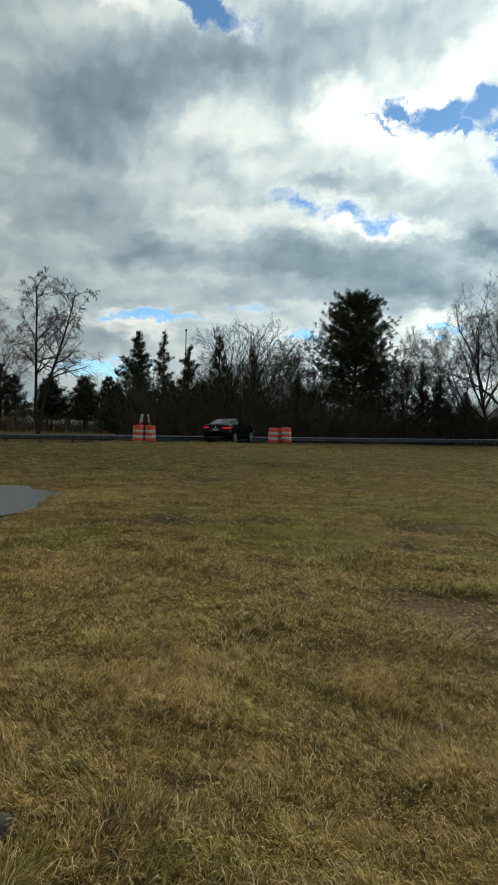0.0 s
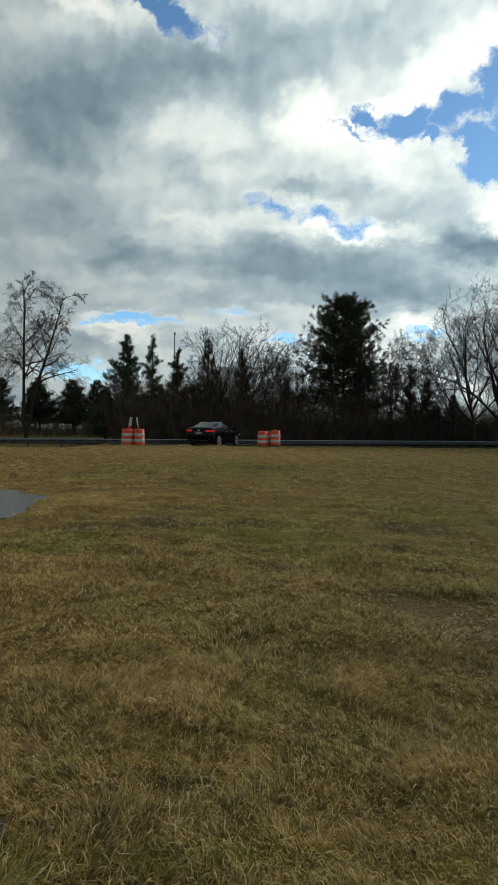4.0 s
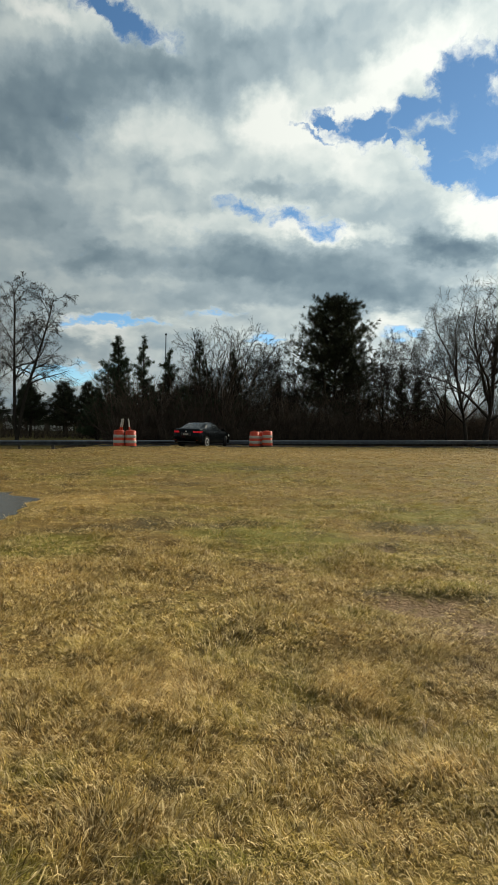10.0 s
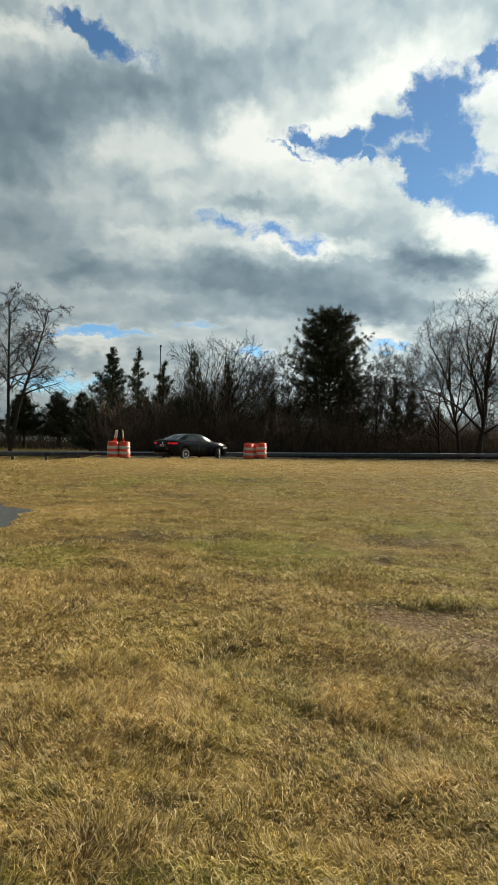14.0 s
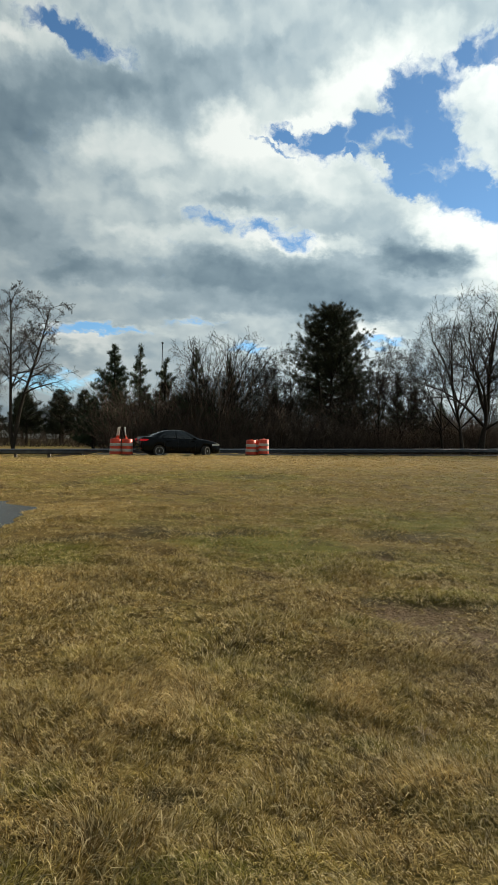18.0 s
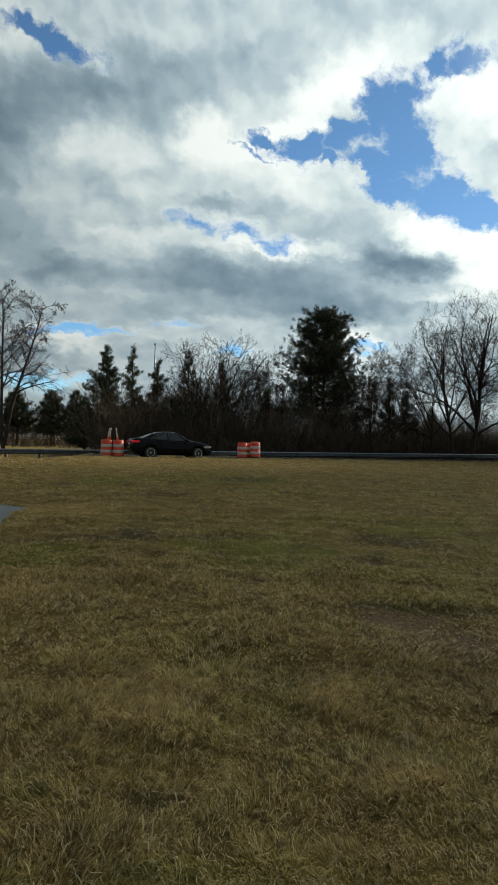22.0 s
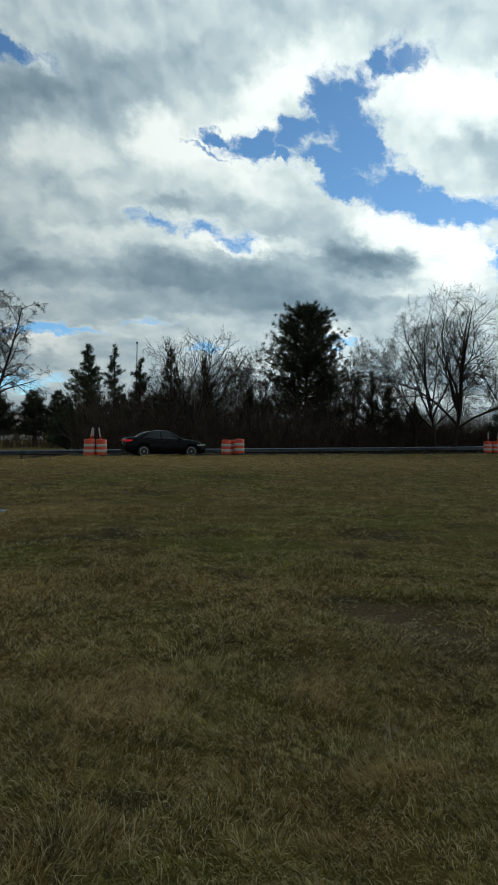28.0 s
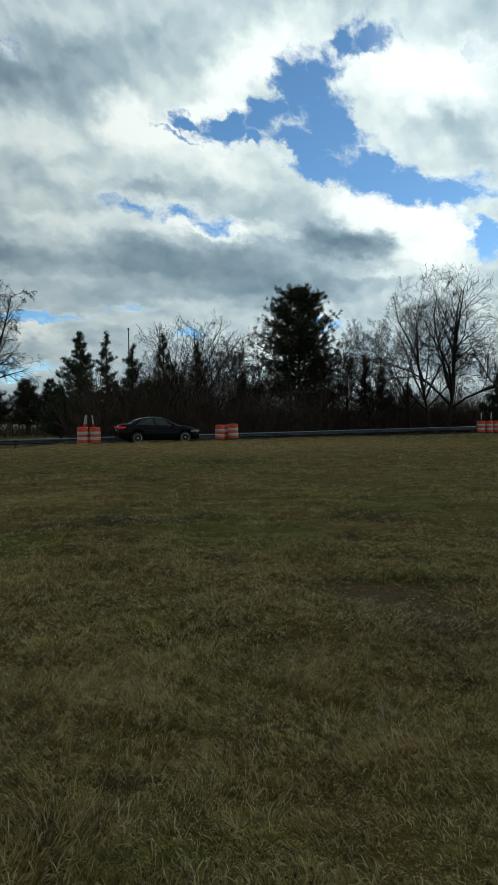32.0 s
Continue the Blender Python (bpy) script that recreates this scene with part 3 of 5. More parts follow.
    g = math_node(nt, ln, "ADD", g, over.outputs[0])
    g = math_node(nt, ln, "ADD", g, 0.2, clamp=True)
    r = ramp_node(nt, [(0.0, (1.0, 1.01, 0.96)), (0.25, (0.72, 0.785, 0.775)), (0.5, (0.44, 0.53, 0.575)), (0.75, (0.265, 0.35, 0.405)), (1.0, (0.16, 0.23, 0.29))])
    ln.new(g, r.inputs["Fac"])
    # clouds away from the sun are dimmer
    dotn = nt.new("ShaderNodeVectorMath")
    dotn.operation = "DOT_PRODUCT"
    nrm = nt.new("ShaderNodeVectorMath")
    nrm.operation = "NORMALIZE"
    ln.new(tc.outputs["Object"], nrm.inputs[0])
    ln.new(nrm.outputs[0], dotn.inputs[0])
    dotn.inputs[1].default_value = tuple(sun_dir)
    far = nt.new("ShaderNodeMapRange")
    far.inputs["From Min"].default_value, far.inputs["From Max"].default_value = 0.3, 0.95
    far.inputs["To Min"].default_value, far.inputs["To Max"].default_value = 0.225, 0.47
    ln.new(dotn.outputs["Value"], far.inputs["Value"])
    em = nt.new("ShaderNodeEmission")
    ln.new(r.outputs["Color"], em.inputs["Color"])
    ln.new(far.outputs[0], em.inputs["Strength"])
    tr = nt.new("ShaderNodeBsdfTransparent")
    mx = nt.new("ShaderNodeMixShader")
    ln.new(cov, mx.inputs[0])
    ln.new(tr.outputs[0], mx.inputs[1])
    ln.new(em.outputs[0], mx.inputs[2])
    ln.new(mx.outputs[0], out.inputs["Surface"])
    return m


CLOUD_V = (-6.9, 2.4)
CLOUD_H, CLOUD_R = 500.0, 19610.0
rad = np.concatenate([np.linspace(0, 400, 8)[1:], np.geomspace(450, 4700, 44)])
ang = np.linspace(0, 2 * math.pi, 97)[:-1]
RR, AA = np.meshgrid(rad, ang, indexing="ij")
cv = np.stack([RR * np.sin(AA), RR * np.cos(AA), CLOUD_H - RR ** 2 / (2 * CLOUD_R)], -1).reshape(-1, 3)
cv = np.concatenate([cv, [[0, 0, CLOUD_H]]])
nr, na = len(rad), len(ang)
ci = (np.arange(nr - 1)[:, None] * na + np.arange(na)[None, :]).ravel()
cj = (np.arange(nr - 1)[:, None] * na + (np.arange(na)[None, :] + 1) % na).ravel()
cf = [tuple(q) for q in np.stack([ci, cj, cj + na, ci + na], 1)] + [(k, (k + 1) % na, nr * na) for k in range(na)]
clouds = put("cloud_layer", mesh_of("cloud_layer", cv, cf), cloud_material())
tagged(clouds, "broken grey and white cloud layer with blue gaps", "clouds", kind="structure")


# ---- grass ----
def value_noise(seed, size=256):
    table = np.random.default_rng(seed).uniform(0, 1, (size, size))

    def at(x, y, scale):
        u, v = np.asarray(x) * scale + 37.3, np.asarray(y) * scale + 11.9
        i, j = np.floor(u).astype(int), np.floor(v).astype(int)
        fu, fv = u - i, v - j
        fu, fv = fu * fu * (3 - 2 * fu), fv * fv * (3 - 2 * fv)
        g = lambda a, b: table[a % size, b % size]
        return (g(i, j) * (1 - fu) + g(i + 1, j) * fu) * (1 - fv) + (g(i, j + 1) * (1 - fu) + g(i + 1, j + 1) * fu) * fv
    return at


vn = value_noise(3)


def in_puddle(x, y):
    w = 0.25 * (vn(x, y, 1.6) - 0.5) + 0.1 * (vn(x, y, 5) - 0.5)
    return np.sqrt(((x - PUDDLE[0]) / PUDDLE[2]) ** 2 + ((y - PUDDLE[1]) / PUDDLE[3]) ** 2) + w


def bareness(x, y):
    b = np.zeros_like(x)
    for bx, by, rx, ry, turn in BARE:
        c, s_ = math.cos(radians(turn)), math.sin(radians(turn))
        u, v = ((x - bx) * c + (y - by) * s_) / rx, (-(x - bx) * s_ + (y - by) * c) / ry
        b = np.maximum(b, np.clip(1.5 - np.sqrt(u * u + v * v), 0, 1))
    return np.clip(b * (0.55 + 0.9 * vn(x, y, 4.0)), 0, 1)


def grass_patch(name, y0, y1, per_m2, width, length, seed, tuft=16, uneven=0.6, bent=True):
    """Tufts of a stretch of the field: each blade is bent, in three triangles."""
    r = np.random.default_rng(seed)
    xl, xr = -0.36 * (y1 - 0.4) - 0.4, 0.60 * (y1 - 0.4) + 0.4
    n = int((xr - xl) * (y1 - y0) * per_m2 / tuft)
    x, y = r.uniform(xl, xr, n), r.uniform(y0, y1, n)
    keep = (x > -0.36 * (y - 0.4) - 0.4) & (x < 0.60 * (y - 0.4) + 0.4) & (y < edge_y(x) + 0.25 + 0.25 * r.uniform(-1, 1, n) + 9.0 * (x < -6.6))
    bare = bareness(x, y)
    clump = 0.5 * vn(x, y, 2.6) + 0.5 * vn(x, y, 7.0)
    keep &= r.uniform(0, 1, n) > bare * 0.62
    keep &= r.uniform(0, 1, n) < 0.62 + 1.0 * clump
    keep &= in_puddle(x, y) > 1.03 + 0.12 * r.uniform(0, 1, n)
    x, y, bare = x[keep], y[keep], bare[keep]
    n = len(x)
    tall = np.clip((vn(x, y, 1.1) * 0.5 + vn(x, y, 3.4) * 0.5 - 0.3) * 2.2, 0, 1.3)
    for hx, hy, rx, ry in TALL:
        tall = np.maximum(tall, 1.5 * np.exp(-((x - hx) / rx) ** 2 - ((y - hy) / ry) ** 2))
    size = length * ((1 - uneven) + 1.7 * uneven * tall * r.uniform(0.5, 1.3, n)) * (1 - 0.15 * bare)
    fall = 2 * math.pi * (1.6 * vn(x, y, 0.9) + 0.9 * vn(x, y, 4.0)) + r.normal(0, 0.7, n)
    k = np.repeat(np.arange(n), tuft)
    m = len(k)
    a = r.uniform(0, 2 * math.pi, m)
    rad = np.abs(r.normal(0, 0.30, m)) * size[k] + 0.004
    ox, oy = np.cos(a) * rad, np.sin(a) * rad
    dx, dy = np.cos(a) + 1.1 * np.cos(fall[k]) + r.normal(0, 0.35, m), np.sin(a) + 1.1 * np.sin(fall[k]) + r.normal(0, 0.35, m)
    q = np.hypot(dx, dy) + 1e-6
    dx, dy = dx / q, dy / q
    stray = r.uniform(0, 1, m) < 0.08
    L = size[k] * r.uniform(0.45, 1.25, m) * np.where(stray, 1.6, 1.0)
    lean = np.clip(r.normal(1.28, 0.36, m) + 0.8 * bare[k] + 0.35 * stray, 0.05, 1.5)
    px, py = x[k] + ox, y[k] + oy
    z = ground_z(px, py) + bumps(px, py) - 0.004
    w = width * r.uniform(0.6, 1.3, m)
    side = r.uniform(0, 2 * math.pi, m)
    sx, sy = np.cos(side) * w, np.sin(side) * w
    l1, l2 = lean * 0.6, np.minimum(lean * 1.45, 1.85)
    mx_, my_, mz = px + dx * np.sin(l1) * L * 0.5, py + dy * np.sin(l1) * L * 0.5, z + np.cos(l1) * L * 0.5
    tx, ty, tz = mx_ + dx * np.sin(l2) * L * 0.5, my_ + dy * np.sin(l2) * L * 0.5, np.maximum(mz + np.cos(l2) * L * 0.5, z + 0.006)
    if bent:
        V = np.stack([np.stack(p, 1) for p in ((px - sx, py - sy, z), (px + sx, py + sy, z), (mx_ + sx * 0.8, my_ + sy * 0.8, mz), (mx_ - sx * 0.8, my_ - sy * 0.8, mz), (tx, ty, tz))], 1).reshape(-1, 3)
        i = np.arange(m)[:, None] * 5
        F = np.concatenate([i + [0, 1, 2], i + [0, 2, 3], i + [3, 2, 4]], 0)
    else:
        V = np.stack([np.stack(p, 1) for p in ((px - sx, py - sy, z), (px + sx, py + sy, z), (tx, ty, tz))], 1).reshape(-1, 3)
        F = np.arange(3 * m).reshape(-1, 3)
    ob = put(name, fast_mesh(name, V, F), GRASS)
    return tagged(ob, "matted winter grass, straw yellow with dull green tufts", "grass", kind="stuff")


def grass_material():
    m, nt, ln, bs = nodes_of("grass_blade")
    col, bare = field_colour(nt, ln, 1.0, 0.5)
    geo = nt.new("ShaderNodeNewGeometry")
    rnd = geo.outputs["Random Per Island"]
    # single dead blades are pale, some are brown
    pale = nt.new("ShaderNodeMapRange")
    pale.inputs["From Min"].default_value, pale.inputs["From Max"].default_value = 0.62, 0.8
    ln.new(rnd, pale.inputs["Value"])
    col = mix_colour(nt, ln, math_node(nt, ln, "MULTIPLY", pale.outputs[0], 0.85), col, (0.62, 0.49, 0.26))
    brown = nt.new("ShaderNodeMapRange")
    brown.inputs["From Min"].default_value, brown.inputs["From Max"].default_value = 0.3, 0.02
    ln.new(rnd, brown.inputs["Value"])
    col = mix_colour(nt, ln, math_node(nt, ln, "MULTIPLY", brown.outputs[0], 0.8), col, (0.05, 0.032, 0.016))
    # some tufts are bleached, others dark brown
    tuft = noise_node(nt, ln, nt.new("ShaderNodeTexCoord").outputs["Object"], 15.0, 3, 0.65)
    darken = math_node(nt, ln, "MULTIPLY", math_node(nt, ln, "SUBTRACT", 0.49, tuft), 6.0, clamp=True)
    bleached = math_node(nt, ln, "MULTIPLY", math_node(nt, ln, "SUBTRACT", tuft, 0.53), 6.0, clamp=True)
    col = mix_colour(nt, ln, math_node(nt, ln, "MULTIPLY", darken, 0.62), col, (0.055, 0.043, 0.018))
    col = mix_colour(nt, ln, math_node(nt, ln, "MULTIPLY", bleached, 0.6), col, (0.53, 0.4, 0.15))
    ln.new(col, bs.inputs["Base Color"])
    bs.inputs["Roughness"].default_value, bs.inputs["Specular IOR Level"].default_value = 0.6, 0.1
    tl = nt.new("ShaderNodeBsdfTranslucent")
    ln.new(col, tl.inputs["Color"])
    mx = nt.new("ShaderNodeMixShader")
    mx.inputs[0].default_value = 0.24
    ln.new(bs.outputs[0], mx.inputs[1])
    ln.new(tl.outputs[0], mx.inputs[2])
    ln.new(mx.outputs[0], nt["Material Output"].inputs["Surface"])
    return m


GRASS = grass_material()
grass_patch("grass", 1.6, 4.4, 21000, 0.0019, 0.066, 11, 14, 0.5)
grass_patch("grass", 4.4, 8.0, 8800, 0.0032, 0.068, 12, 14, 0.52)
grass_patch("grass", 8.0, 15.0, 3600, 0.005, 0.07, 13, 12, 0.6, False)
grass_patch("grass", 15.0, 25.0, 1300, 0.009, 0.075, 14, 9, 0.55, False)
grass_patch("grass", 25.0, 53.0, 600, 0.015, 0.08, 15, 8, 0.6, False)


# ---- puddle ----
def water_material():
    m, nt, ln, bs = nodes_of("puddle_water")
    tc = nt.new("ShaderNodeTexCoord")
    n = noise_node(nt, ln, tc.outputs["Object"], 3.0, 4)
    b = nt.new("ShaderNodeBump")
    b.inputs["Strength"].default_value, b.inputs["Distance"].default_value = 0.12, 0.01
    ln.new(n, b.inputs["Height"])
    ln.new(b.outputs["Normal"], bs.inputs["Normal"])
    col = mix_colour(nt, ln, n, (0.02, 0.018, 0.014), (0.05, 0.042, 0.03))
    ln.new(col, bs.inputs["Base Color"])
    bs.inputs["Roughness"].default_value, bs.inputs["Specular IOR Level"].default_value = 0.27, 0.47
    return m


pa = np.linspace(0, 2 * math.pi, 73)[:-1]
pr = np.ones(72)
for _ in range(8):
    pr = pr * (1.03 / in_puddle(PUDDLE[0] + PUDDLE[2] * pr * np.cos(pa), PUDDLE[1] + PUDDLE[3] * pr * np.sin(pa))) ** 0.7
pv = [(PUDDLE[0] + PUDDLE[2] * a * math.cos(b) * 1.05, PUDDLE[1] + PUDDLE[3] * a * math.sin(b) * 1.05, -0.028) for a, b in zip(pr, pa)]
puddle = put("puddle", mesh_of("puddle", pv, [tuple(range(72))]), water_material())
tagged(puddle, "shallow rain puddle reflecting the grey sky", "puddle", kind="structure")

# ---- stone ----
bm = bmesh.new()
bmesh.ops.create_icosphere(bm, subdivisions=3, radius=1)
for v in bm.verts:
    k = 1 + 0.35 * (noise.noise(v.co * 1.3) + 0.4 * noise.noise(v.co * 4))
    v.co = Vector((v.co.x * 0.075, v.co.y * 0.06, v.co.z * 0.05)) * k
stone = part("stone", bm, noisy("stone", [(0.3, (0.018, 0.017, 0.014)), (0.7, (0.055, 0.052, 0.045))], 30, 0.9, bump=0.6), smooth=True)
stone.matrix_basis = pose(-0.755, 2.67, 0.008, 0, 0, 25)
tagged(stone, "small grey weathered stone in the grass", "stone")


# ---- dead weed ----
DRY = noisy("dry_stalk", [(0.3, (0.3, 0.22, 0.12)), (0.7, (0.56, 0.44, 0.27))], 9, 0.8, spec=0.15)


def dead_weed(x, y, stalks, size, seed):
    """A bent-over tuft of dry stalks, fanning out from one root."""
    r = np.random.default_rng(seed)
    w = new("dead_weed")
    w.matrix_basis = pose(x, y, float(ground_z(x, y) + bumps(x, y)) - 0.004)
    for k in range(stalks):
        a = r.uniform(0, 2 * math.pi)
        h, out = size * r.uniform(0.5, 1.0), size * r.uniform(0.5, 1.3)
        u = np.linspace(0, 1, 7)
        line = np.stack([math.cos(a) * out * u ** 1.3, math.sin(a) * out * u ** 1.3, h * np.sin(2.3 * u) * (1.1 - 0.5 * u) + 0.004], 1)
        tb = Tubes(4)
        tb.add(line, np.linspace(0.0022, 0.0009, 7))
        put("stalk", tb.mesh("stalk"), DRY, w)
    return tagged(w, "small pale dead weed with bent-over dry stalks in the grass", "weed", "dead weeds")


dead_weed(1.007, 3.45, 22, 0.075, 5)
dead_weed(1.5, 5.2, 16, 0.07, 6)
dead_weed(1.72, 5.02, 18, 0.08, 7)

# ---- traffic drums ----
def drum_proto():
    d = new("traffic_drum")
    part("base", lathe([(0.20, 0.0), (0.345, 0.0), (0.345, 0.05), (0.325, 0.085), (0.318, 0.1), (0.2, 0.1)], 28), RUBBER, d, "black rubber base ring")
    prof = [(0.314, 0.06), (0.314, 0.14), (0.308, 0.16)]
    z, r = 0.16, 0.308
    for k in range(5):
        prof += [(r, z + 0.145), (r - 0.005, z + 0.15)]
        z, r = z + 0.15, r - 0.006
    prof += [(r, 0.915), (r - 0.03, 0.935), (0.10, 0.94), (0.0005, 0.94)]
    part("shell", lathe(prof, 28, cap=False), ORANGE, d, smooth=True)
    for z0, r0 in ((0.25, 0.306), (0.55, 0.296)):
        part("reflective_band", lathe([(r0 + 0.003, z0), (r0 + 0.006, z0 + 0.005), (r0 - 0.0005, z0 + 0.145), (r0 - 0.004, z0 + 0.15)], 32, cap=False), BAND, d, "dirty white reflective band", True)
    t = Tubes(8)
    a = np.linspace(0, math.pi, 9)
    t.add(np.stack([0.1 * np.cos(a), 0 * a, 0.935 + 0.055 * np.sin(a)], 1), [0.014] * 9)
    put("handle", t.mesh("handle"), ORANGE, d)
    return d


def drum_at(proto, first, x, y, turn, scale=1.0):
    m = pose(x, y, ground_z(x, y) + 0.013, 0, 0, turn)
    if first:
        proto.matrix_basis = m
        ob = proto
    else:
        ob = copy_thing(proto, m)
    return tagged(ob, "orange traffic drum with dirty white reflective bands on asphalt", "traffic drum", "traffic drums")


drum = drum_proto()
for n, (x, y, turn) in enumerate([(-4.25, 36.05, 10), (-3.62, 36.1, 100),
                                  (3.35, 38.2, 0), (3.75, 38.68, 70), (4.11, 38.2, 40),
                                  (24.33, 47.4, 20), (25.05, 47.5, 80), (25.75, 47.7, 50)]):
    drum_at(drum, n == 0, x, y, turn)


def delineator(x, y, z, lean_x, lean_y):
    d = new("marker_post")
    d.matrix_basis = pose(x, y, z, lean_y, lean_x, 0)
    part("tube", lathe([(0.042, 0), (0.04, 0.05), (0.036, 0.58), (0.032, 0.64), (0.01, 0.67)], 14), BAND, d, "dirty white tube", True)
    part("orange_sleeve", lathe([(0.044, 0.02), (0.041, 0.2)], 14, cap=False), ORANGE, d, "faded orange sleeve", True)
    tagged(d, "leaning dirty white marker post stuck in a traffic drum", "marker post", "marker posts")


delineator(-4.2, 36.05, 0.85, 9, -2)
delineator(-4.11, 36.12, 0.85, 7, 3)
delineator(-3.68, 36.1, 0.85, -7, 0)
delineator(24.38, 47.4, 0.85, -2, 0)
delineator(25.2, 47.5, 0.85, 4, 0)


# ---- guard rail ----
def rail_line(x):
    return 43.0 + 0.33 * x


def rail_top(x):
    return 0.20 + 0.0075 * x


def guard_rail():
    """W-beam on posts, in spans of one beam each."""
    prof = [(0.0, 0.0), (0.045, -0.012), (0.083, -0.055), (0.083, -0.095), (0.03, -0.14), (0.03, -0.17), (0.083, -0.215), (0.083, -0.255), (0.045, -0.3), (0.0, -0.312)]
    span = 3.81
    ux, uy = 1 / math.hypot(1, 0.33), 0.33 / math.hypot(1, 0.33)
    x = -34.0
    rail = new("guard_rail")
    tagged(rail, "weathered galvanised W-beam guard rail on posts", "guard rail")
    while x < 46:
        x1 = x + span * ux
        verts, faces = [], []
        for xa in (x - 0.05, x1 + 0.05):
            for off, z in prof:
                verts.append((xa + uy * off, rail_line(xa) - ux * off, rail_top(xa) + z))
        n = len(prof)
        for xa in (x - 0.05, x1 + 0.05):
            for off, z in prof:
                verts.append((xa + uy * (off - 0.006), rail_line(xa) - ux * (off - 0.006), rail_top(xa) + z))
        for k in range(n - 1):
            faces += [(k, k + 1, n + k + 1, n + k), (2 * n + k, 3 * n + k, 3 * n + k + 1, 2 * n + k + 1)]
        put("beam", mesh_of("beam", verts, faces), STEEL, rail)
        for xp in (x, (x + x1) / 2):
            y = rail_line(xp) + 0.14
            g = float(ground_z(xp, y))
            part("post", box_bm(xp - 0.08, xp + 0.08, y - 0.1, y + 0.1, g - 0.3, rail_top(xp) - 0.03, 0.008), POSTWOOD, rail, "weathered timber post")
        x = x1


guard_rail()


# ---- car ----
def lerp(x, table):
    return float(np.interp(x, [a for a, _ in table], [b for _, b in table]))


HALF = [(-0.99, 0.60), (-0.95, 0.72), (-0.86, 0.82), (-0.6, 0.872), (0, 0.886), (1.5, 0.888), (2.7, 0.884), (3.2, 0.85), (3.45, 0.76), (3.58, 0.62), (3.65, 0.42)]
LOW = [(-0.99, 0.46), (-0.95, 0.33), (-0.8, 0.26), (-0.45, 0.22), (0.4, 0.19), (2.3, 0.19), (3.1, 0.2), (3.5, 0.22), (3.6, 0.27), (3.65, 0.4)]
BELT = [(-0.99, 0.78), (-0.96, 0.93), (-0.9, 1.03), (-0.78, 1.075), (-0.4, 1.075), (0.2, 1.0), (1.2, 0.945), (2.2, 0.945), (2.5, 0.955), (2.9, 0.9), (3.2, 0.83), (3.45, 0.73), (3.58, 0.64), (3.65, 0.55)]
ROOF = [(-0.5, 1.08), (-0.2, 1.2), (0.12, 1.33), (0.4, 1.41), (0.75, 1.45), (1.1, 1.457), (1.4, 1.435), (1.65, 1.36), (2.05, 1.15), (2.42, 0.965)]


def side_point(x, f, out=0.0):
    """A point on the side of the cabin: f runs from the belt line (0) to the roof (1)."""
    zb, zr = lerp(x, BELT), max(lerp(x, ROOF), lerp(x, BELT) + 0.01)
    y = 0.80 * (1 - f) + 0.60 * f + 0.035 * math.sin(math.pi * f)
    return (x, -(y + out), zb + (zr - zb) * f)


def arch(x, b):
    z = b
    for xw in (0.0, 2.70):
        d = abs(x - xw)
        if d < 0.37:
            z = max(z, 0.31 + math.sqrt(0.37 ** 2 - d * d))
    return z


def car_body():
    xs = sorted(set([round(v, 3) for v in np.linspace(-0.99, 3.65, 78)] + [-0.37, 0.37, 2.33, 3.07, -0.36, 0.36, 2.34, 3.06]))
    bm, rings = bmesh.new(), []
    for x in xs:
        w, b, t = lerp(x, HALF), lerp(x, LOW), lerp(x, BELT)
        a = arch(x, b)
        mid = max(a + 0.01, b + 0.45 * (t - b))
        half = [(0, b), (0.62 * w, b), (0.7 * w, a), (0.975 * w, a), (0.995 * w, max(a + 0.005, b + 0.14)), (w, mid), (0.985 * w, max(mid + 0.003, t - 0.16)), (0.955 * w, t - 0.055),
                (0.90 * w, t), (0.55 * w, t + 0.022), (0, t + 0.03)]
        ring = [bm.verts.new((x, -y, z)) for y, z in half] + [bm.verts.new((x, y, z)) for y, z in half[-2:0:-1]]
        rings.append(ring)
    n = len(rings[0])
    for a, b in zip(rings, rings[1:]):
        for k in range(n):
            bm.faces.new((a[k], b[k], b[(k + 1) % n], a[(k + 1) % n]))
    bm.faces.new(rings[0][::-1])
    bm.faces.new(rings[-1])
    bmesh.ops.recalc_face_normals(bm, faces=bm.faces[:])
    return bm


def car_cabin():
    bm, rings = bmesh.new(), []
    for x in np.linspace(-0.5, 2.42, 34):
        side = [side_point(x, f) for f in (0, 0.2, 0.4, 0.6, 0.8, 0.93)]
        zr = max(lerp(x, ROOF), lerp(x, BELT) + 0.01)
        pts = side + [(x, -0.52, zr + 0.004), (x, -0.26, zr + 0.018), (x, 0, zr + 0.022)]
        pts = pts + [(p[0], -p[1], p[2]) for p in pts[-2::-1]]
        rings.append([bm.verts.new(p) for p in pts])
    for a, b in zip(rings, rings[1:]):
        for k in range(len(a) - 1):
            bm.faces.new((a[k], b[k], b[k + 1], a[k + 1]))
    bmesh.ops.recalc_face_normals(bm, faces=bm.faces[:])
    return bm


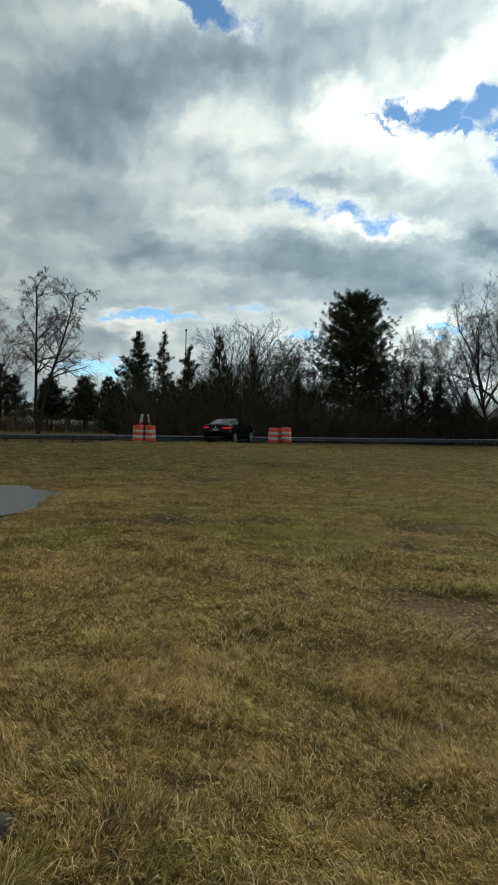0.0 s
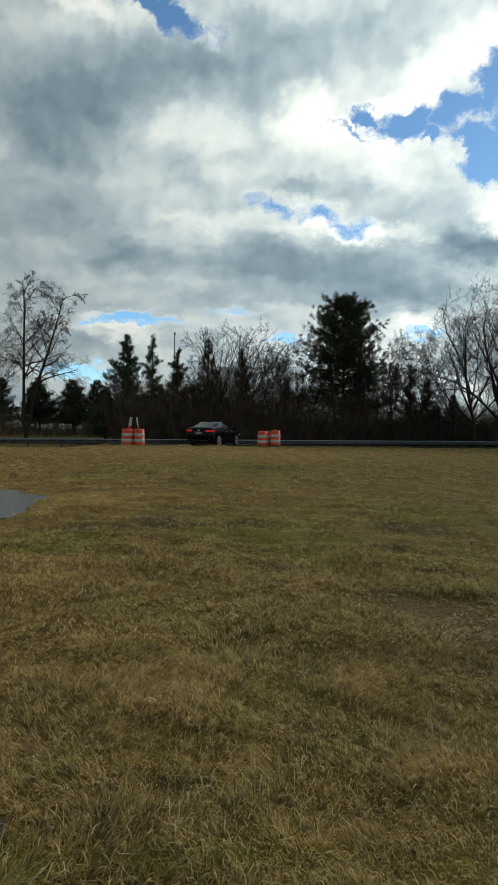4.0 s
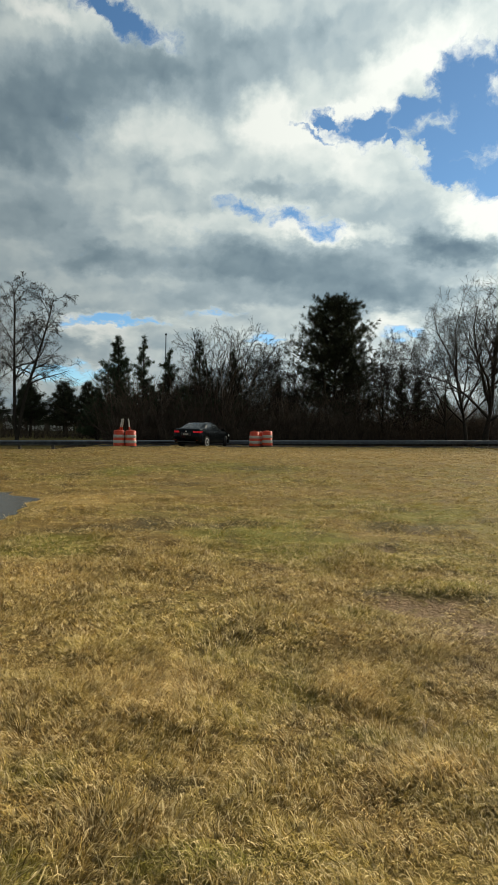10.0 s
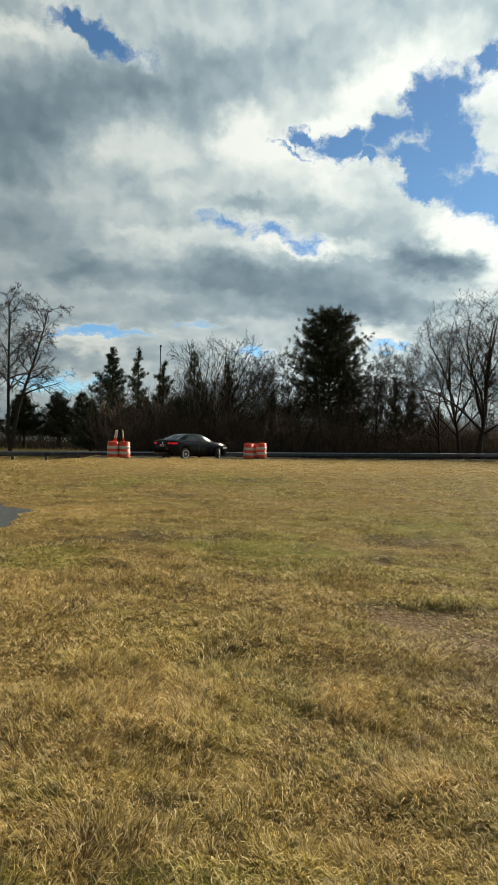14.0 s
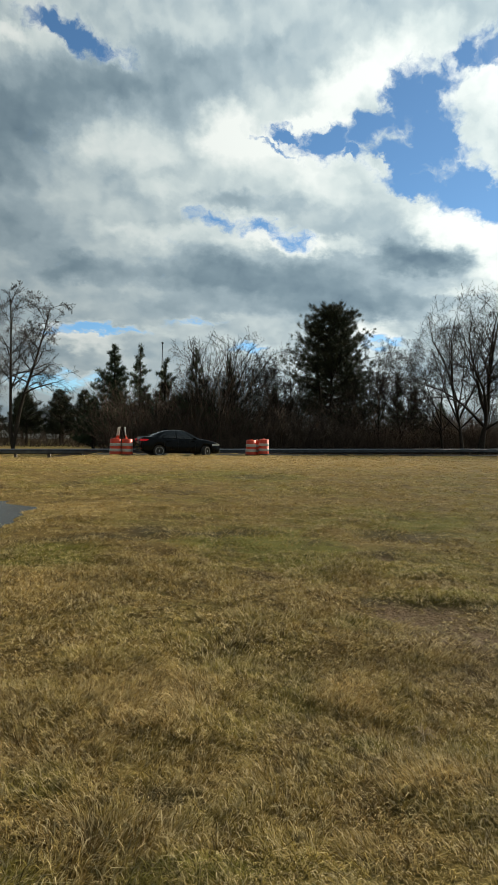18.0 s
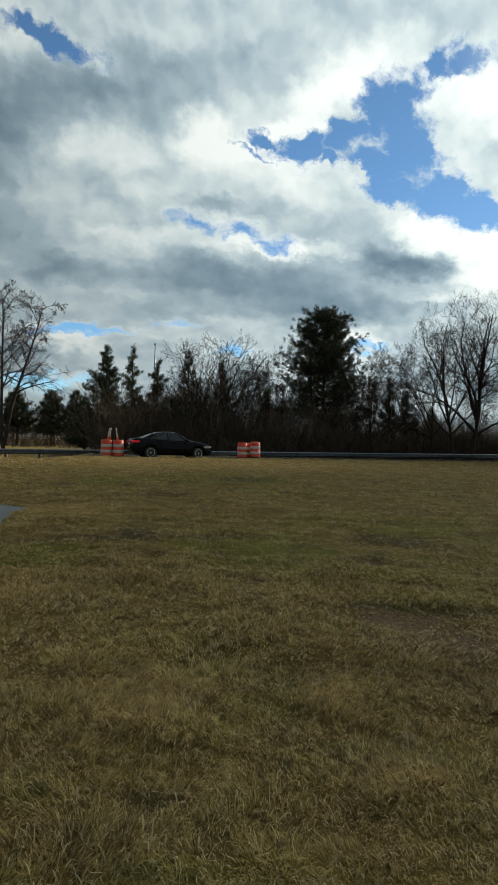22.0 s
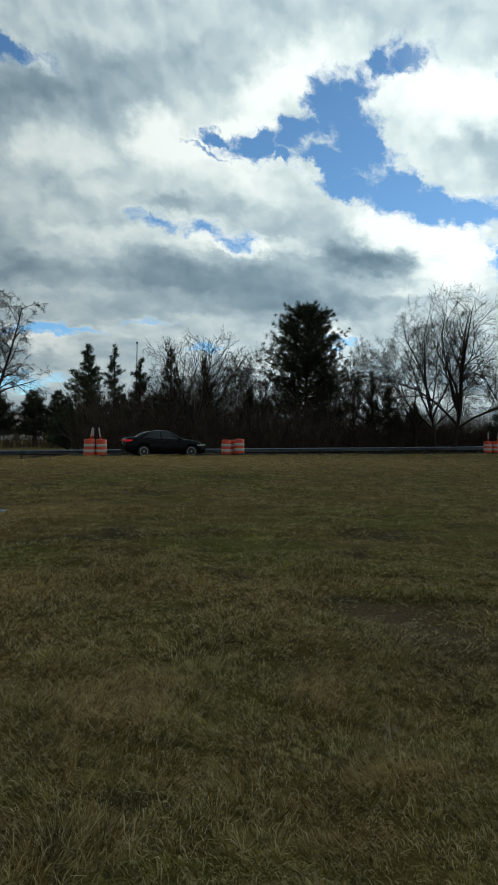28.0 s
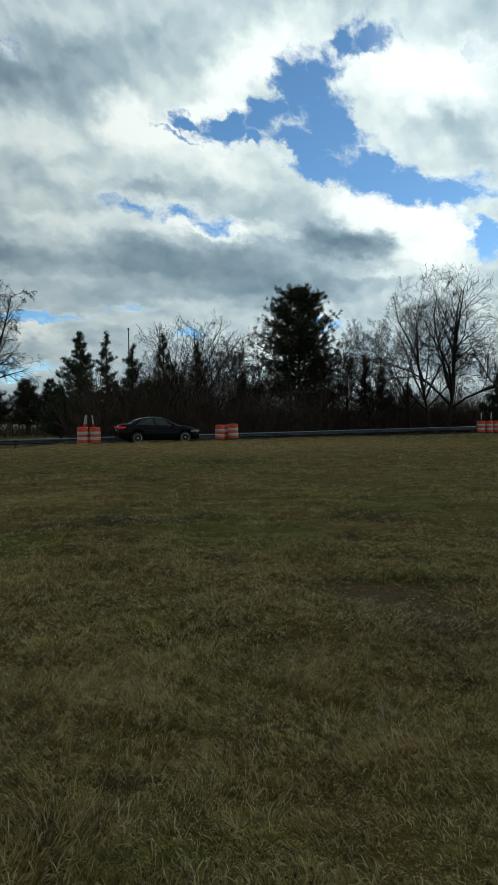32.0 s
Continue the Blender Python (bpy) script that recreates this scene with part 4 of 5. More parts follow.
def side_pane(x0b, x1b, x0t, x1t, f0, f1, side, out=0.006):
    """A pane on the cabin's side between two slanted ends."""
    bm, grid = bmesh.new(), []
    for j in range(6):
        f = f0 + (f1 - f0) * j / 5
        row = []
        for i in range(9):
            u, v = i / 8, j / 5
            x = (x0b + (x1b - x0b) * u) * (1 - v) + (x0t + (x1t - x0t) * u) * v
            p = side_point(x, f, out)
            row.append(bm.verts.new((p[0], p[1] * side, p[2])))
        grid.append(row)
    for a, b in zip(grid, grid[1:]):
        for k in range(8):
            bm.faces.new((a[k], a[k + 1], b[k + 1], b[k]))
    bmesh.ops.solidify(bm, geom=bm.faces[:], thickness=0.004)
    return bm


def screen_pane(x0, x1, half0, half1, lift=0.03):
    """The rear window or the windshield, laid on the roof line."""
    bm, grid = bmesh.new(), []
    for j in range(9):
        x = x0 + (x1 - x0) * j / 8
        hw = half0 + (half1 - half0) * j / 8
        zr = max(lerp(x, ROOF), lerp(x, BELT) + 0.01)
        row = []
        for i in range(11):
            y = hw * (2 * i / 10 - 1)
            row.append(bm.verts.new((x, y, zr + lift - 0.03 * (y / 0.6) ** 2)))
        grid.append(row)
    for a, b in zip(grid, grid[1:]):
        for k in range(10):
            bm.faces.new((a[k], a[k + 1], b[k + 1], b[k]))
    bmesh.ops.solidify(bm, geom=bm.faces[:], thickness=0.004)
    return bm


def side_strip(x0, x1, z0, z1, side, out=0.004, n=10):
    """A strip that follows the car's flank."""
    bm, rows = bmesh.new(), []
    for z in (z0, z1):
        rows.append([bm.verts.new((x, -side * (lerp(x, HALF) + out), z)) for x in np.linspace(x0, x1, n)])
    for k in range(n - 1):
        bm.faces.new((rows[0][k], rows[0][k + 1], rows[1][k + 1], rows[1][k]))
    bmesh.ops.solidify(bm, geom=bm.faces[:], thickness=0.01)
    return bm


def lamp_material(name, colour, glow):
    m, nt, ln, bs = nodes_of(name)
    bs.inputs["Base Color"].default_value = (*colour, 1)
    bs.inputs["Roughness"].default_value = 0.15
    bs.inputs["Emission Color"].default_value = (*colour, 1)
    bs.inputs["Emission Strength"].default_value = glow
    return m


TAIL = lamp_material("tail_lamp_red", (0.45, 0.012, 0.02), 0.17)
REFLECTOR = lamp_material("red_reflector", (0.16, 0.006, 0.008), 0.0)
CLEAR = lamp_material("headlamp_clear", (0.6, 0.62, 0.64), 0.0)


def wheel_part(parent, name, front, side):
    w = new(name)
    w.parent = parent
    tyre = lathe([(0.215, -0.10), (0.30, -0.105), (0.315, -0.08), (0.317, 0.08), (0.30, 0.105), (0.215, 0.10)], 40, "y")
    part("tyre", tyre, RUBBER, w, smooth=False)
    part("rim", lathe([(0.222, 0.07), (0.222, 0.107), (0.205, 0.11), (0.2, 0.085), (0.198, 0.06)], 40, "y", cap=False), CHROME, w, "silver alloy rim", True)
    part("brake_disc", lathe([(0.19, 0.03), (0.19, 0.04)], 24, "y"), BLACK, w)
    for k in range(10):
        a = 2 * math.pi * k / 10
        bm = box_bm(0.03, 0.208, -0.019, 0.019, 0, 0.03)
        for v in bm.verts:
            x, y, z = v.co
            y *= 1.0 + 0.5 * (x - 0.03) / 0.175
            z = 0.098 - 0.02 * (x / 0.2) + (z - 0.03)
            v.co = (x * math.cos(a) - y * math.sin(a), z, x * math.sin(a) + y * math.cos(a))
        bmesh.ops.recalc_face_normals(bm, faces=bm.faces[:])
        part("spoke", bm, CHROME, w)
    part("hub", lathe([(0.045, 0.06), (0.045, 0.1), (0.03, 0.108)], 16, "y"), CHROME, w)
    return w


WHEEL_AT = {}


def build_car():
    car = new("sedan_car")
    tagged(car, "dark grey four-door sedan with red tail lamps and silver wheels", "car")
    body = part("body", car_body(), PAINT, car, smooth=True)
    part("cabin", car_cabin(), PAINT, body, smooth=True)
    part("rear_window", screen_pane(-0.44, 0.28, 0.60, 0.50), GLASS, body, "dark tinted glass")
    part("windshield", screen_pane(2.36, 1.5, 0.66, 0.54), GLASS, body, "dark tinted glass")
    for side in (1, -1):
        part("front_window", side_pane(1.02, 2.02, 0.98, 1.42, 0.1, 0.9, side), GLASS, body, "dark tinted glass")
        part("rear_side_window", side_pane(0.20, 0.94, 0.36, 0.92, 0.1, 0.9, side), GLASS, body, "dark tinted glass")
        part("quarter_window", side_pane(-0.06, 0.15, 0.26, 0.32, 0.12, 0.75, side), GLASS, body, "dark tinted glass")
        part("sill", side_strip(0.42, 2.28, 0.2, 0.25, side, 0.006), PAINT, body)
        for x in (0.28, 1.04, 2.02):
            bm = bmesh.new()
            zs = np.linspace(0.32, 0.9, 8)
            rows = [[bm.verts.new((x + dx + 0.05 * math.sin((z - 0.3) * 3) * (x > 1.5), -side * (0.889 - 0.05 * max(0, (z - 0.78) / 0.12) ** 2), z)) for z in zs] for dx in (-0.005, 0.005)]
            for k in range(7):
                bm.faces.new((rows[0][k], rows[1][k], rows[1][k + 1], rows[0][k + 1]))
            bmesh.ops.solidify(bm, geom=bm.faces[:], thickness=0.006)
            part("door_gap", bm, BLACK, body)
        for x in (0.38, 1.16):
            part("door_handle", box_bm(x, x + 0.2, -side * 0.905 - 0.012, -side * 0.905 + 0.012, 0.82, 0.85, 0.008), PAINT, body)
        mirror = box_bm(1.88, 2.05, -0.13, 0.09, -0.06, 0.07, 0.035)
        for v in mirror.verts:
            v.co = (v.co.x, -side * 0.95 + v.co.y * side, 0.99 + v.co.z)
        part("mirror", mirror, PAINT, body)
        # tail lamp wraps round the rear corner
        bm, rows = bmesh.new(), []
        for z, back, front in ((0.85, -0.97, -0.78), (0.88, -0.968, -0.66), (0.93, -0.955, -0.6), (0.955, -0.945, -0.64)):
            row = []
            for k in range(12):
                u = k / 11
                if u < 0.5:
                    y = 0.44 + (0.76 - 0.44) * u * 2
                    x = back - 0.028 + 0.05 * (u * 2) ** 3
                else:
                    v = (u - 0.5) * 2
                    x = back + 0.03 + (front - back - 0.03) * v
                    y = lerp(x, HALF) + 0.012
                row.append(bm.verts.new((x, -side * y, z)))
            rows.append(row)
        for a, b in zip(rows, rows[1:]):
            for k in range(11):
                bm.faces.new((a[k], a[k + 1], b[k + 1], b[k]))
        bmesh.ops.solidify(bm, geom=bm.faces[:], thickness=0.012)
        part("tail_lamp", bm, TAIL, body, "lit red tail lamp")
        part("headlamp", side_strip(3.02, 3.52, 0.62, 0.72, side, 0.008), CLEAR, body, "clear headlamp")
        part("fog_reflector", box_bm(-1.0, -0.94, -side * 0.68 - 0.05, -side * 0.68 + 0.05, 0.42, 0.45, 0.005), REFLECTOR, body)
    plate = part("number_plate", box_bm(-1.012, -1.0, -0.155, 0.155, 0.72, 0.83, 0.004), BAND, body, "pale plate with unreadable bars")
    for k in range(5):
        part("plate_bar", box_bm(-1.015, -1.0105, -0.11 + k * 0.047, -0.08 + k * 0.047, 0.75, 0.8), BLACK, plate)
    part("plate_recess", box_bm(-1.0, -0.93, -0.34, 0.34, 0.66, 0.86, 0.02), BLACK, body)
    part("rear_badge", lathe([(0.045, -0.006), (0.045, 0.006)], 18, "y"), CHROME, body, "small chrome emblem").matrix_basis = pose(-0.985, 0, 0.92, 0, 0, 90)
    part("rear_bumper_lip", box_bm(-1.0, -0.9, -0.6, 0.6, 0.3, 0.38, 0.02), BLACK, body)
    part("antenna_fin", box_bm(0.5, 0.66, -0.015, 0.015, 1.43, 1.5, 0.01), PAINT, body)
    part("underbody", box_bm(-0.7, 3.4, -0.6, 0.6, 0.17, 0.3, 0.02), BLACK, body)
    for name, x, side in (("rear_right_wheel", 0.0, 1), ("rear_left_wheel", 0.0, -1), ("front_right_wheel", 2.7, 1), ("front_left_wheel", 2.7, -1)):
        w = wheel_part(car, name, x > 1, side)
        WHEEL_AT[name] = (w, x, side)
    return car


car = build_car()

# ---- trees ----
rng = np.random.default_rng(7)


def unit(v):
    return v / (np.linalg.norm(v) + 1e-9)


def grow(p, d, length, r, level, spec, out):
    """One branch and all that grows from it. out: tubes by level."""
    n = 7 if level == 0 else 5 if level < 3 else 3 if level < 4 else 2
    pts, rad, dirs = [p], [r], [d]
    tip = spec["tip"]
    for k in range(n):
        up = spec["lift"][min(level, 4)]
        d = unit(d + rng.normal(0, spec["wander"][min(level, 4)], 3) + np.array([0, 0, up]))
        p = p + d * length / n
        pts.append(p)
        dirs.append(d)
        rad.append(max(r * (1 - (k + 1) / n * (0.75 if level == 0 else 0.82)), tip))
    out[min(level, len(out) - 1)].add(pts, rad)
    if level >= spec["levels"]:
        return pts
    kids = spec["kids"][level]
    start = spec["start"][level]
    for k in range(kids):
        f = start + (1 - start) * (k + rng.uniform(0.1, 0.9)) / kids
        i = min(int(f * n), n - 1)
        u = f * n - i
        q, dd = pts[i] * (1 - u) + pts[i + 1] * u, dirs[i + 1]
        side = unit(np.cross(dd, rng.normal(0, 1, 3)))
        ang = radians(rng.uniform(*spec["angle"][min(level, 3)]))
        nd = unit(dd * math.cos(ang) + side * math.sin(ang))
        ln_ = length * rng.uniform(*spec["ratio"][min(level, 3)]) * (1.15 - 0.6 * f)
        rr = np.interp(f, np.linspace(0, 1, n + 1), rad) * spec["thin"]
        grow(q, nd, ln_, max(rr, tip), level + 1, spec, out)
    return pts


SPREADING = dict(levels=4, kids=(9, 8, 7, 6), start=(0.28, 0.25, 0.2, 0.15), angle=((32, 60), (25, 55), (25, 60), (25, 65)), ratio=((0.62, 0.9), (0.45, 0.7), (0.4, 0.65), (0.4, 0.7)),
                 lift=(0.03, 0.09, 0.05, 0.03, 0.0), wander=(0.06, 0.1, 0.13, 0.16, 0.2), thin=0.6, tip=0.007)
CROOKED = dict(SPREADING, kids=(10, 8, 6, 5), start=(0.2, 0.2, 0.2, 0.15), angle=((35, 70), (25, 60), (25, 65), (25, 65)), ratio=((0.6, 0.85), (0.45, 0.7), (0.4, 0.65), (0.4, 0.7)), wander=(0.12, 0.18, 0.16, 0.15, 0.17))
VASE = dict(levels=4, fork=(7, 0.27, 6, 64), kids=(0, 9, 7, 6), start=(0.5, 0.22, 0.2, 0.15), angle=((20, 40), (25, 58), (25, 58), (25, 65)), ratio=((0.5, 0.7), (0.36, 0.58), (0.45, 0.7), (0.45, 0.8)),
            lift=(0.0, 0.025, 0.02, 0.01, 0.0), wander=(0.06, 0.13, 0.16, 0.17, 0.2), thin=0.62, tip=0.0078)
DOMED = dict(VASE, fork=(9, 0.2, 10, 76), kids=(0, 9, 7, 4), wander=(0.12, 0.16, 0.16, 0.16, 0.18), angle=((20, 40), (25, 60), (25, 60), (25, 65)))
ARCHING = dict(VASE, reach=1.0, kids=(17, 7, 5, 4), start=(0.36, 0.15, 0.2, 0.15), angle=((35, 68), (25, 55), (25, 55), (25, 60)), ratio=((0.22, 0.36), (0.4, 0.62), (0.45, 0.75), (0.5, 0.8)),
               lift=(0.02, 0.03, -0.04, -0.1, -0.12), tip=0.008)
del ARCHING["fork"]
SLENDER = dict(SPREADING, kids=(9, 6, 5, 4), angle=((20, 42), (25, 50), (25, 60), (25, 60)), ratio=((0.35, 0.55), (0.4, 0.6), (0.4, 0.6), (0.4, 0.7)), thin=0.5, tip=0.011, reach=0.9)


def bare_tree(name, x, y, height, spec, r, trunks=1, label="", leans=(), twig=None, seed=0):
    """leans: how far each stem leans to x and y, where the stems are known."""
    global rng
    rng = np.random.default_rng(int(abs(x * 37 + y * 11)) + seed)
    t = new(name)
    z = float(ground_z(x, y)) - 0.05
    t.matrix_basis = pose(x, y, z, 0, 0, 0)
    tubes = [Each(9), Each(6), Tubes(4), Tubes(3), Tubes(3)]
    for k in range(len(leans) or trunks):
        a = rng.uniform(0, 6.28)
        sp = 0.28 if trunks > 1 else 0.0
        lx, ly = leans[k] if leans else (sp * math.cos(a), sp * math.sin(a))
        d = unit(np.array([lx, ly, 1.0]))
        root = np.array([0.12 * k, 0, 0.0])
        if "fork" not in spec:
            grow(root, d, height * spec.get("reach", 0.74) * rng.uniform(0.9, 1.05), r, 0, spec, tubes)
            continue
        # a bole that parts into rising limbs
        count, bole, a0, a1 = spec["fork"]
        line = grow(root, d, height * bole * 1.15, r, 0, spec, tubes)
        for j in range(count):
            tilt = radians(a0 + (a1 - a0) * (j + rng.uniform(0, 0.8)) / count)
            turn = 2.4 * j + rng.uniform(-0.4, 0.4) + seed
            nd = unit(d + math.tan(tilt) * np.array([math.cos(turn), 0.7 * math.sin(turn), 0.0]))
            u = (1.0 - 0.45 * j / count) * 6.9
            start = line[int(u)] * (1 - u + int(u)) + line[int(u) + 1] * (u - int(u))
            grow(start, nd, height * (1.0 - bole) * rng.uniform(0.86, 1.02) * (1.0 - 0.18 * j / count), r * (0.52 - 0.2 * j / count), 1, spec, tubes)
    for tb in tubes[0].each:
        put("trunk", tb.mesh("trunk"), BARK, t)
    for tb in tubes[1].each:
        put("limb", tb.mesh("limb"), BARK, t)
    crown = [tb for tb in tubes[2:] if tb.v]
    put("crown", joined("crown", crown), twig or TWIG, t, "fine bare twigs")["kind"] = "stuff"
    tagged(t, label or "leafless deciduous tree with spreading bare branches", "tree", "bare trees")
    return t


def needle_clumps(points, dirs, size, count, width, spread):
    """Tufts of needles: thin triangles round each point, pointing along its direction."""
    P, D = np.asarray(points), np.asarray(dirs)
    n = len(P)
    d = D[:, None, :] + rng.normal(0, spread, (n, count, 3))
    d /= np.linalg.norm(d, axis=2, keepdims=True)
    s = np.cross(d, rng.normal(0, 1, (n, count, 3)))
    s /= np.linalg.norm(s, axis=2, keepdims=True)
    L = size * rng.uniform(0.6, 1.2, (n, count, 1))
    base = P[:, None, :] + rng.normal(0, size * 0.22, (n, count, 3))
    tri = np.stack([base - s * width, base + s * width, base + d * L], 2).reshape(-1, 3)
    return tri, np.arange(len(tri)).reshape(-1, 3)


def evergreen(name, x, y, height, radius, crown_from, outline, material, label, clump=0.34, density=1.0, droop=0.0, branches=80, group="evergreens", r=0.16, stems=0, whorls=0, fill=0.62, needles=(16, 0.017)):
    """outline: rows of height share and radius share."""
    t = new(name)
    t.matrix_basis = pose(x, y, float(ground_z(x, y)) - 0.05)
    tubes, small = Tubes(8), Tubes(4)
    hs = np.linspace(0, height, 9)
    wob = np.cumsum(rng.normal(0, 0.04, (9, 2)), 0)
    axis = np.stack([wob[:, 0], wob[:, 1], hs], 1)
    tubes.add(axis, np.linspace(r, 0.03, 9))
    pts, dirs = [], []
    for k in range(branches):
        f = crown_from + (1 - crown_from) * ((k + rng.uniform(0, 1)) / branches)
        if whorls:
            f = crown_from + (1 - crown_from) * (math.floor((f - crown_from) / (1 - crown_from) * whorls) + 0.5 + rng.normal(0, 0.09)) / whorls
        a = rng.uniform(0, 2 * math.pi)
        reach = radius * lerp(min(f, 1.0), outline) * rng.uniform(fill, 1.08)
        base = np.array([np.interp(f * height, hs, axis[:, 0]), np.interp(f * height, hs, axis[:, 1]), f * height])
        slope = rng.uniform(-0.05, 0.35) - droop + 0.5 * (f - crown_from) / (1 - crown_from)
        d = unit(np.array([math.cos(a), math.sin(a), slope]))
        line = [base]
        p = base
        for j in range(4):
            d = unit(d + np.array([0, 0, 0.06]) + rng.normal(0, 0.08, 3))
            p = p + d * reach / 4
            line.append(p)
        small.add(line, np.linspace(0.05, 0.012, 5) * (0.4 + reach / radius))
        m = max(3, int(reach / radius * 34 * density))
        line = np.array(line)
        for j in range(m):
            u = rng.uniform(0.25, 1.0) ** 0.8 * 4
            i = min(int(u), 3)
            q = line[i] * (1 - u + i) + line[i + 1] * (u - i)
            off = rng.normal(0, 0.16 * reach * 0.5, 3) * np.array([1, 1, 0.45])
            pts.append(q + off)
            dirs.append(unit(d * 0.6 + unit(off) * 0.7 + np.array([0, 0, 0.35])))
    put("trunk", tubes.mesh("trunk"), BARK, t)
    for k in range(stems):
        lean = (-0.13, 0.12, 0.05)[k]
        h = height * (0.8 - 0.1 * k)
        line = [np.array([(-0.3, 0.3, 0.1)[k] + lean * h * u ** 0.8 + rng.normal(0, 0.05), rng.normal(0, 0.08) - 0.3 * u, h * u]) for u in np.linspace(0, 1, 7)]
        stem = Tubes(7)
        stem.add(line, np.linspace(r * 0.75, 0.03, 7))
        put("trunk", stem.mesh("trunk"), BARK, t)
    put("branchwork", small.mesh("branchwork"), BARK, t)["kind"] = "stuff"
    V, F = needle_clumps(pts, dirs, clump, needles[0], needles[1], 0.55)
    put("crown", fast_mesh("crown", V, F), material, t)["kind"] = "stuff"
    return tagged(t, label, "tree", group)


PINE_SHAPE = [(0.0, 0.75), (0.2, 0.95), (0.36, 1.0), (0.5, 0.95), (0.64, 0.86), (0.76, 0.74), (0.87, 0.6), (0.95, 0.4), (1.0, 0.12)]
CEDAR_SHAPE = [(0.0, 0.9), (0.25, 1.0), (0.5, 0.7), (0.75, 0.38), (1.0, 0.06)]

evergreen("white_pine", 12.4, 58, 12.9, 4.9, 0.2, PINE_SHAPE, PINE, "tall dark white pine with three stems and a broad crown", 0.32, 0.85, 0.05, 300, r=0.24, stems=2, fill=0.5, needles=(24, 0.014))
for cx, cy, ch, cr, dens, n, text in (
        (-6.85, 56, 8.9, 3.0, 1.2, 100, "dark pointed red cedar"), (-4.6, 57, 9.0, 2.6, 0.75, 66, "dark open red cedar with gaps in its crown"),
        (-2.3, 57, 8.0, 2.7, 0.9, 70, "dark red cedar among bare branches"), (0.1, 55.5, 8.7, 2.2, 0.75, 60, "narrow dark red cedar among bare branches"),
        (3.4, 56.5, 8.0, 2.2, 0.7, 56, "dark red cedar among bare branches"), (7.2, 58, 5.9, 2.2, 0.8, 60, "low dark red cedar among saplings"),
        (18.9, 59, 7.4, 1.5, 0.8, 50, "dark red cedar behind bare trees"), (20.9, 60, 6.4, 1.8, 0.9, 60, "dark red cedar behind bare trees"),
        (24.5, 63, 5.0, 2.4, 1.0, 60, "low dark red cedar behind bare trees"), (30.6, 56, 5.6, 2.2, 1.0, 60, "dark red cedar beside the lane"),
        (-8.1, 54, 3.9, 1.9, 1.1, 60, "low dense dark cedar at the wood's edge"), (-6.0, 53.4, 4.3, 2.1, 1.1, 60, "low dense dark cedar at the wood's edge"), (-3.7, 53.2, 4.5, 2.1, 1.1, 60, "low dense dark cedar at the wood's edge"),
        (-1.4, 53, 4.6, 2.1, 1.1, 60, "low dense dark cedar at the wood's edge"), (1.0, 53.2, 4.4, 2.1, 1.1, 60, "low dense dark cedar at the wood's edge"), (3.5, 53.6, 4.2, 2.1, 1.0, 60, "low dense dark cedar at the wood's edge")):
    evergreen("red_cedar", cx, cy, ch, cr, 0.08, CEDAR_SHAPE, CEDAR, text, 0.3, dens, -0.12, n, fill=0.42)
for cx, cy, ch in ((-23.5, 72, 7.0), (-18.0, 72, 6.0), (-14.4, 72, 5.9), (-11.7, 72, 5.9), (-27, 70, 7.5), (-20.4, 80, 5.8), (-16.2, 83, 5.5), (-13.0, 84, 5.3), (-25.4, 84, 6.5), (-9.8, 80, 5.0), (-30.5, 76, 7.0), (-33, 84, 7.5)):
    evergreen("young_pine", cx, cy, ch, 2.5, 0.16, [(0, 0.85), (0.25, 1.0), (0.55, 0.78), (0.8, 0.45), (1.0, 0.1)], PINE, "young dark green pine with layered branches", 0.36, 0.62, 0.02, 80, whorls=8, needles=(14, 0.02))

bare_tree("bare_tree", -13.5, 50, 11.3, ARCHING, 0.15, 1, "leafless two-stemmed tree with fine drooping twigs", ((0.06, 0.02), (-0.19, -0.03)), seed=9)
bare_tree("bare_tree", -18.5, 51, 11.0, VASE, 0.16, 1)
bare_tree("bare_tree", 2.1, 54, 9.6, DOMED, 0.2, 2, "leafless tangled tree with many crooked branches", ((-0.16, 0.05), (0.2, 0.0)))
bare_tree("bare_tree", 4.6, 55.5, 8.4, DOMED, 0.13, 1, "leafless tangled small tree", ((0.12, 0.0),))
bare_tree("bare_tree", -1.4, 55, 6.6, CROOKED, 0.11, 2, "leafless tangled small tree")
bare_tree("bare_tree", 16.0, 55, 9.2, VASE, 0.13, 1, "small leafless tree in the wood's edge", seed=2)
bare_tree("bare_tree", 18.2, 56, 7.2, DOMED, 0.13, 1, "small crooked leafless tree")
bare_tree("bare_tree", 21.0, 53, 9.8, VASE, 0.13, 1, "leaning leafless tree with a domed crown of fine twigs", ((-0.22, 0.0),), seed=3)
bare_tree("bare_tree", 22.2, 52, 12.0, VASE, 0.21, 1, "tall leafless tree with a domed crown of fine twigs", ((-0.02, 0.0),), seed=1)
bare_tree("bare_tree", 23.7, 52, 12.9, VASE, 0.33, 1, "tall forked leafless tree with a domed crown of fine twigs", ((0.03, 0.0),), seed=4)
bare_tree("bare_tree", 29.5, 53, 12.0, VASE, 0.2, 1, seed=2)
for tx, ty, th in ((6.4, 57, 7.6), (7.4, 58, 6.6), (8.4, 60, 7.0), (9.2, 57, 6.2), (17.4, 58, 6.4), (26.6, 57, 6.8), (14.6, 60, 6.4), (31.5, 58, 8.0)):
    bare_tree("sapling", tx, ty, th, SLENDER, 0.07, 1, "thin pale leafless sapling", twig=PALE_TWIG)


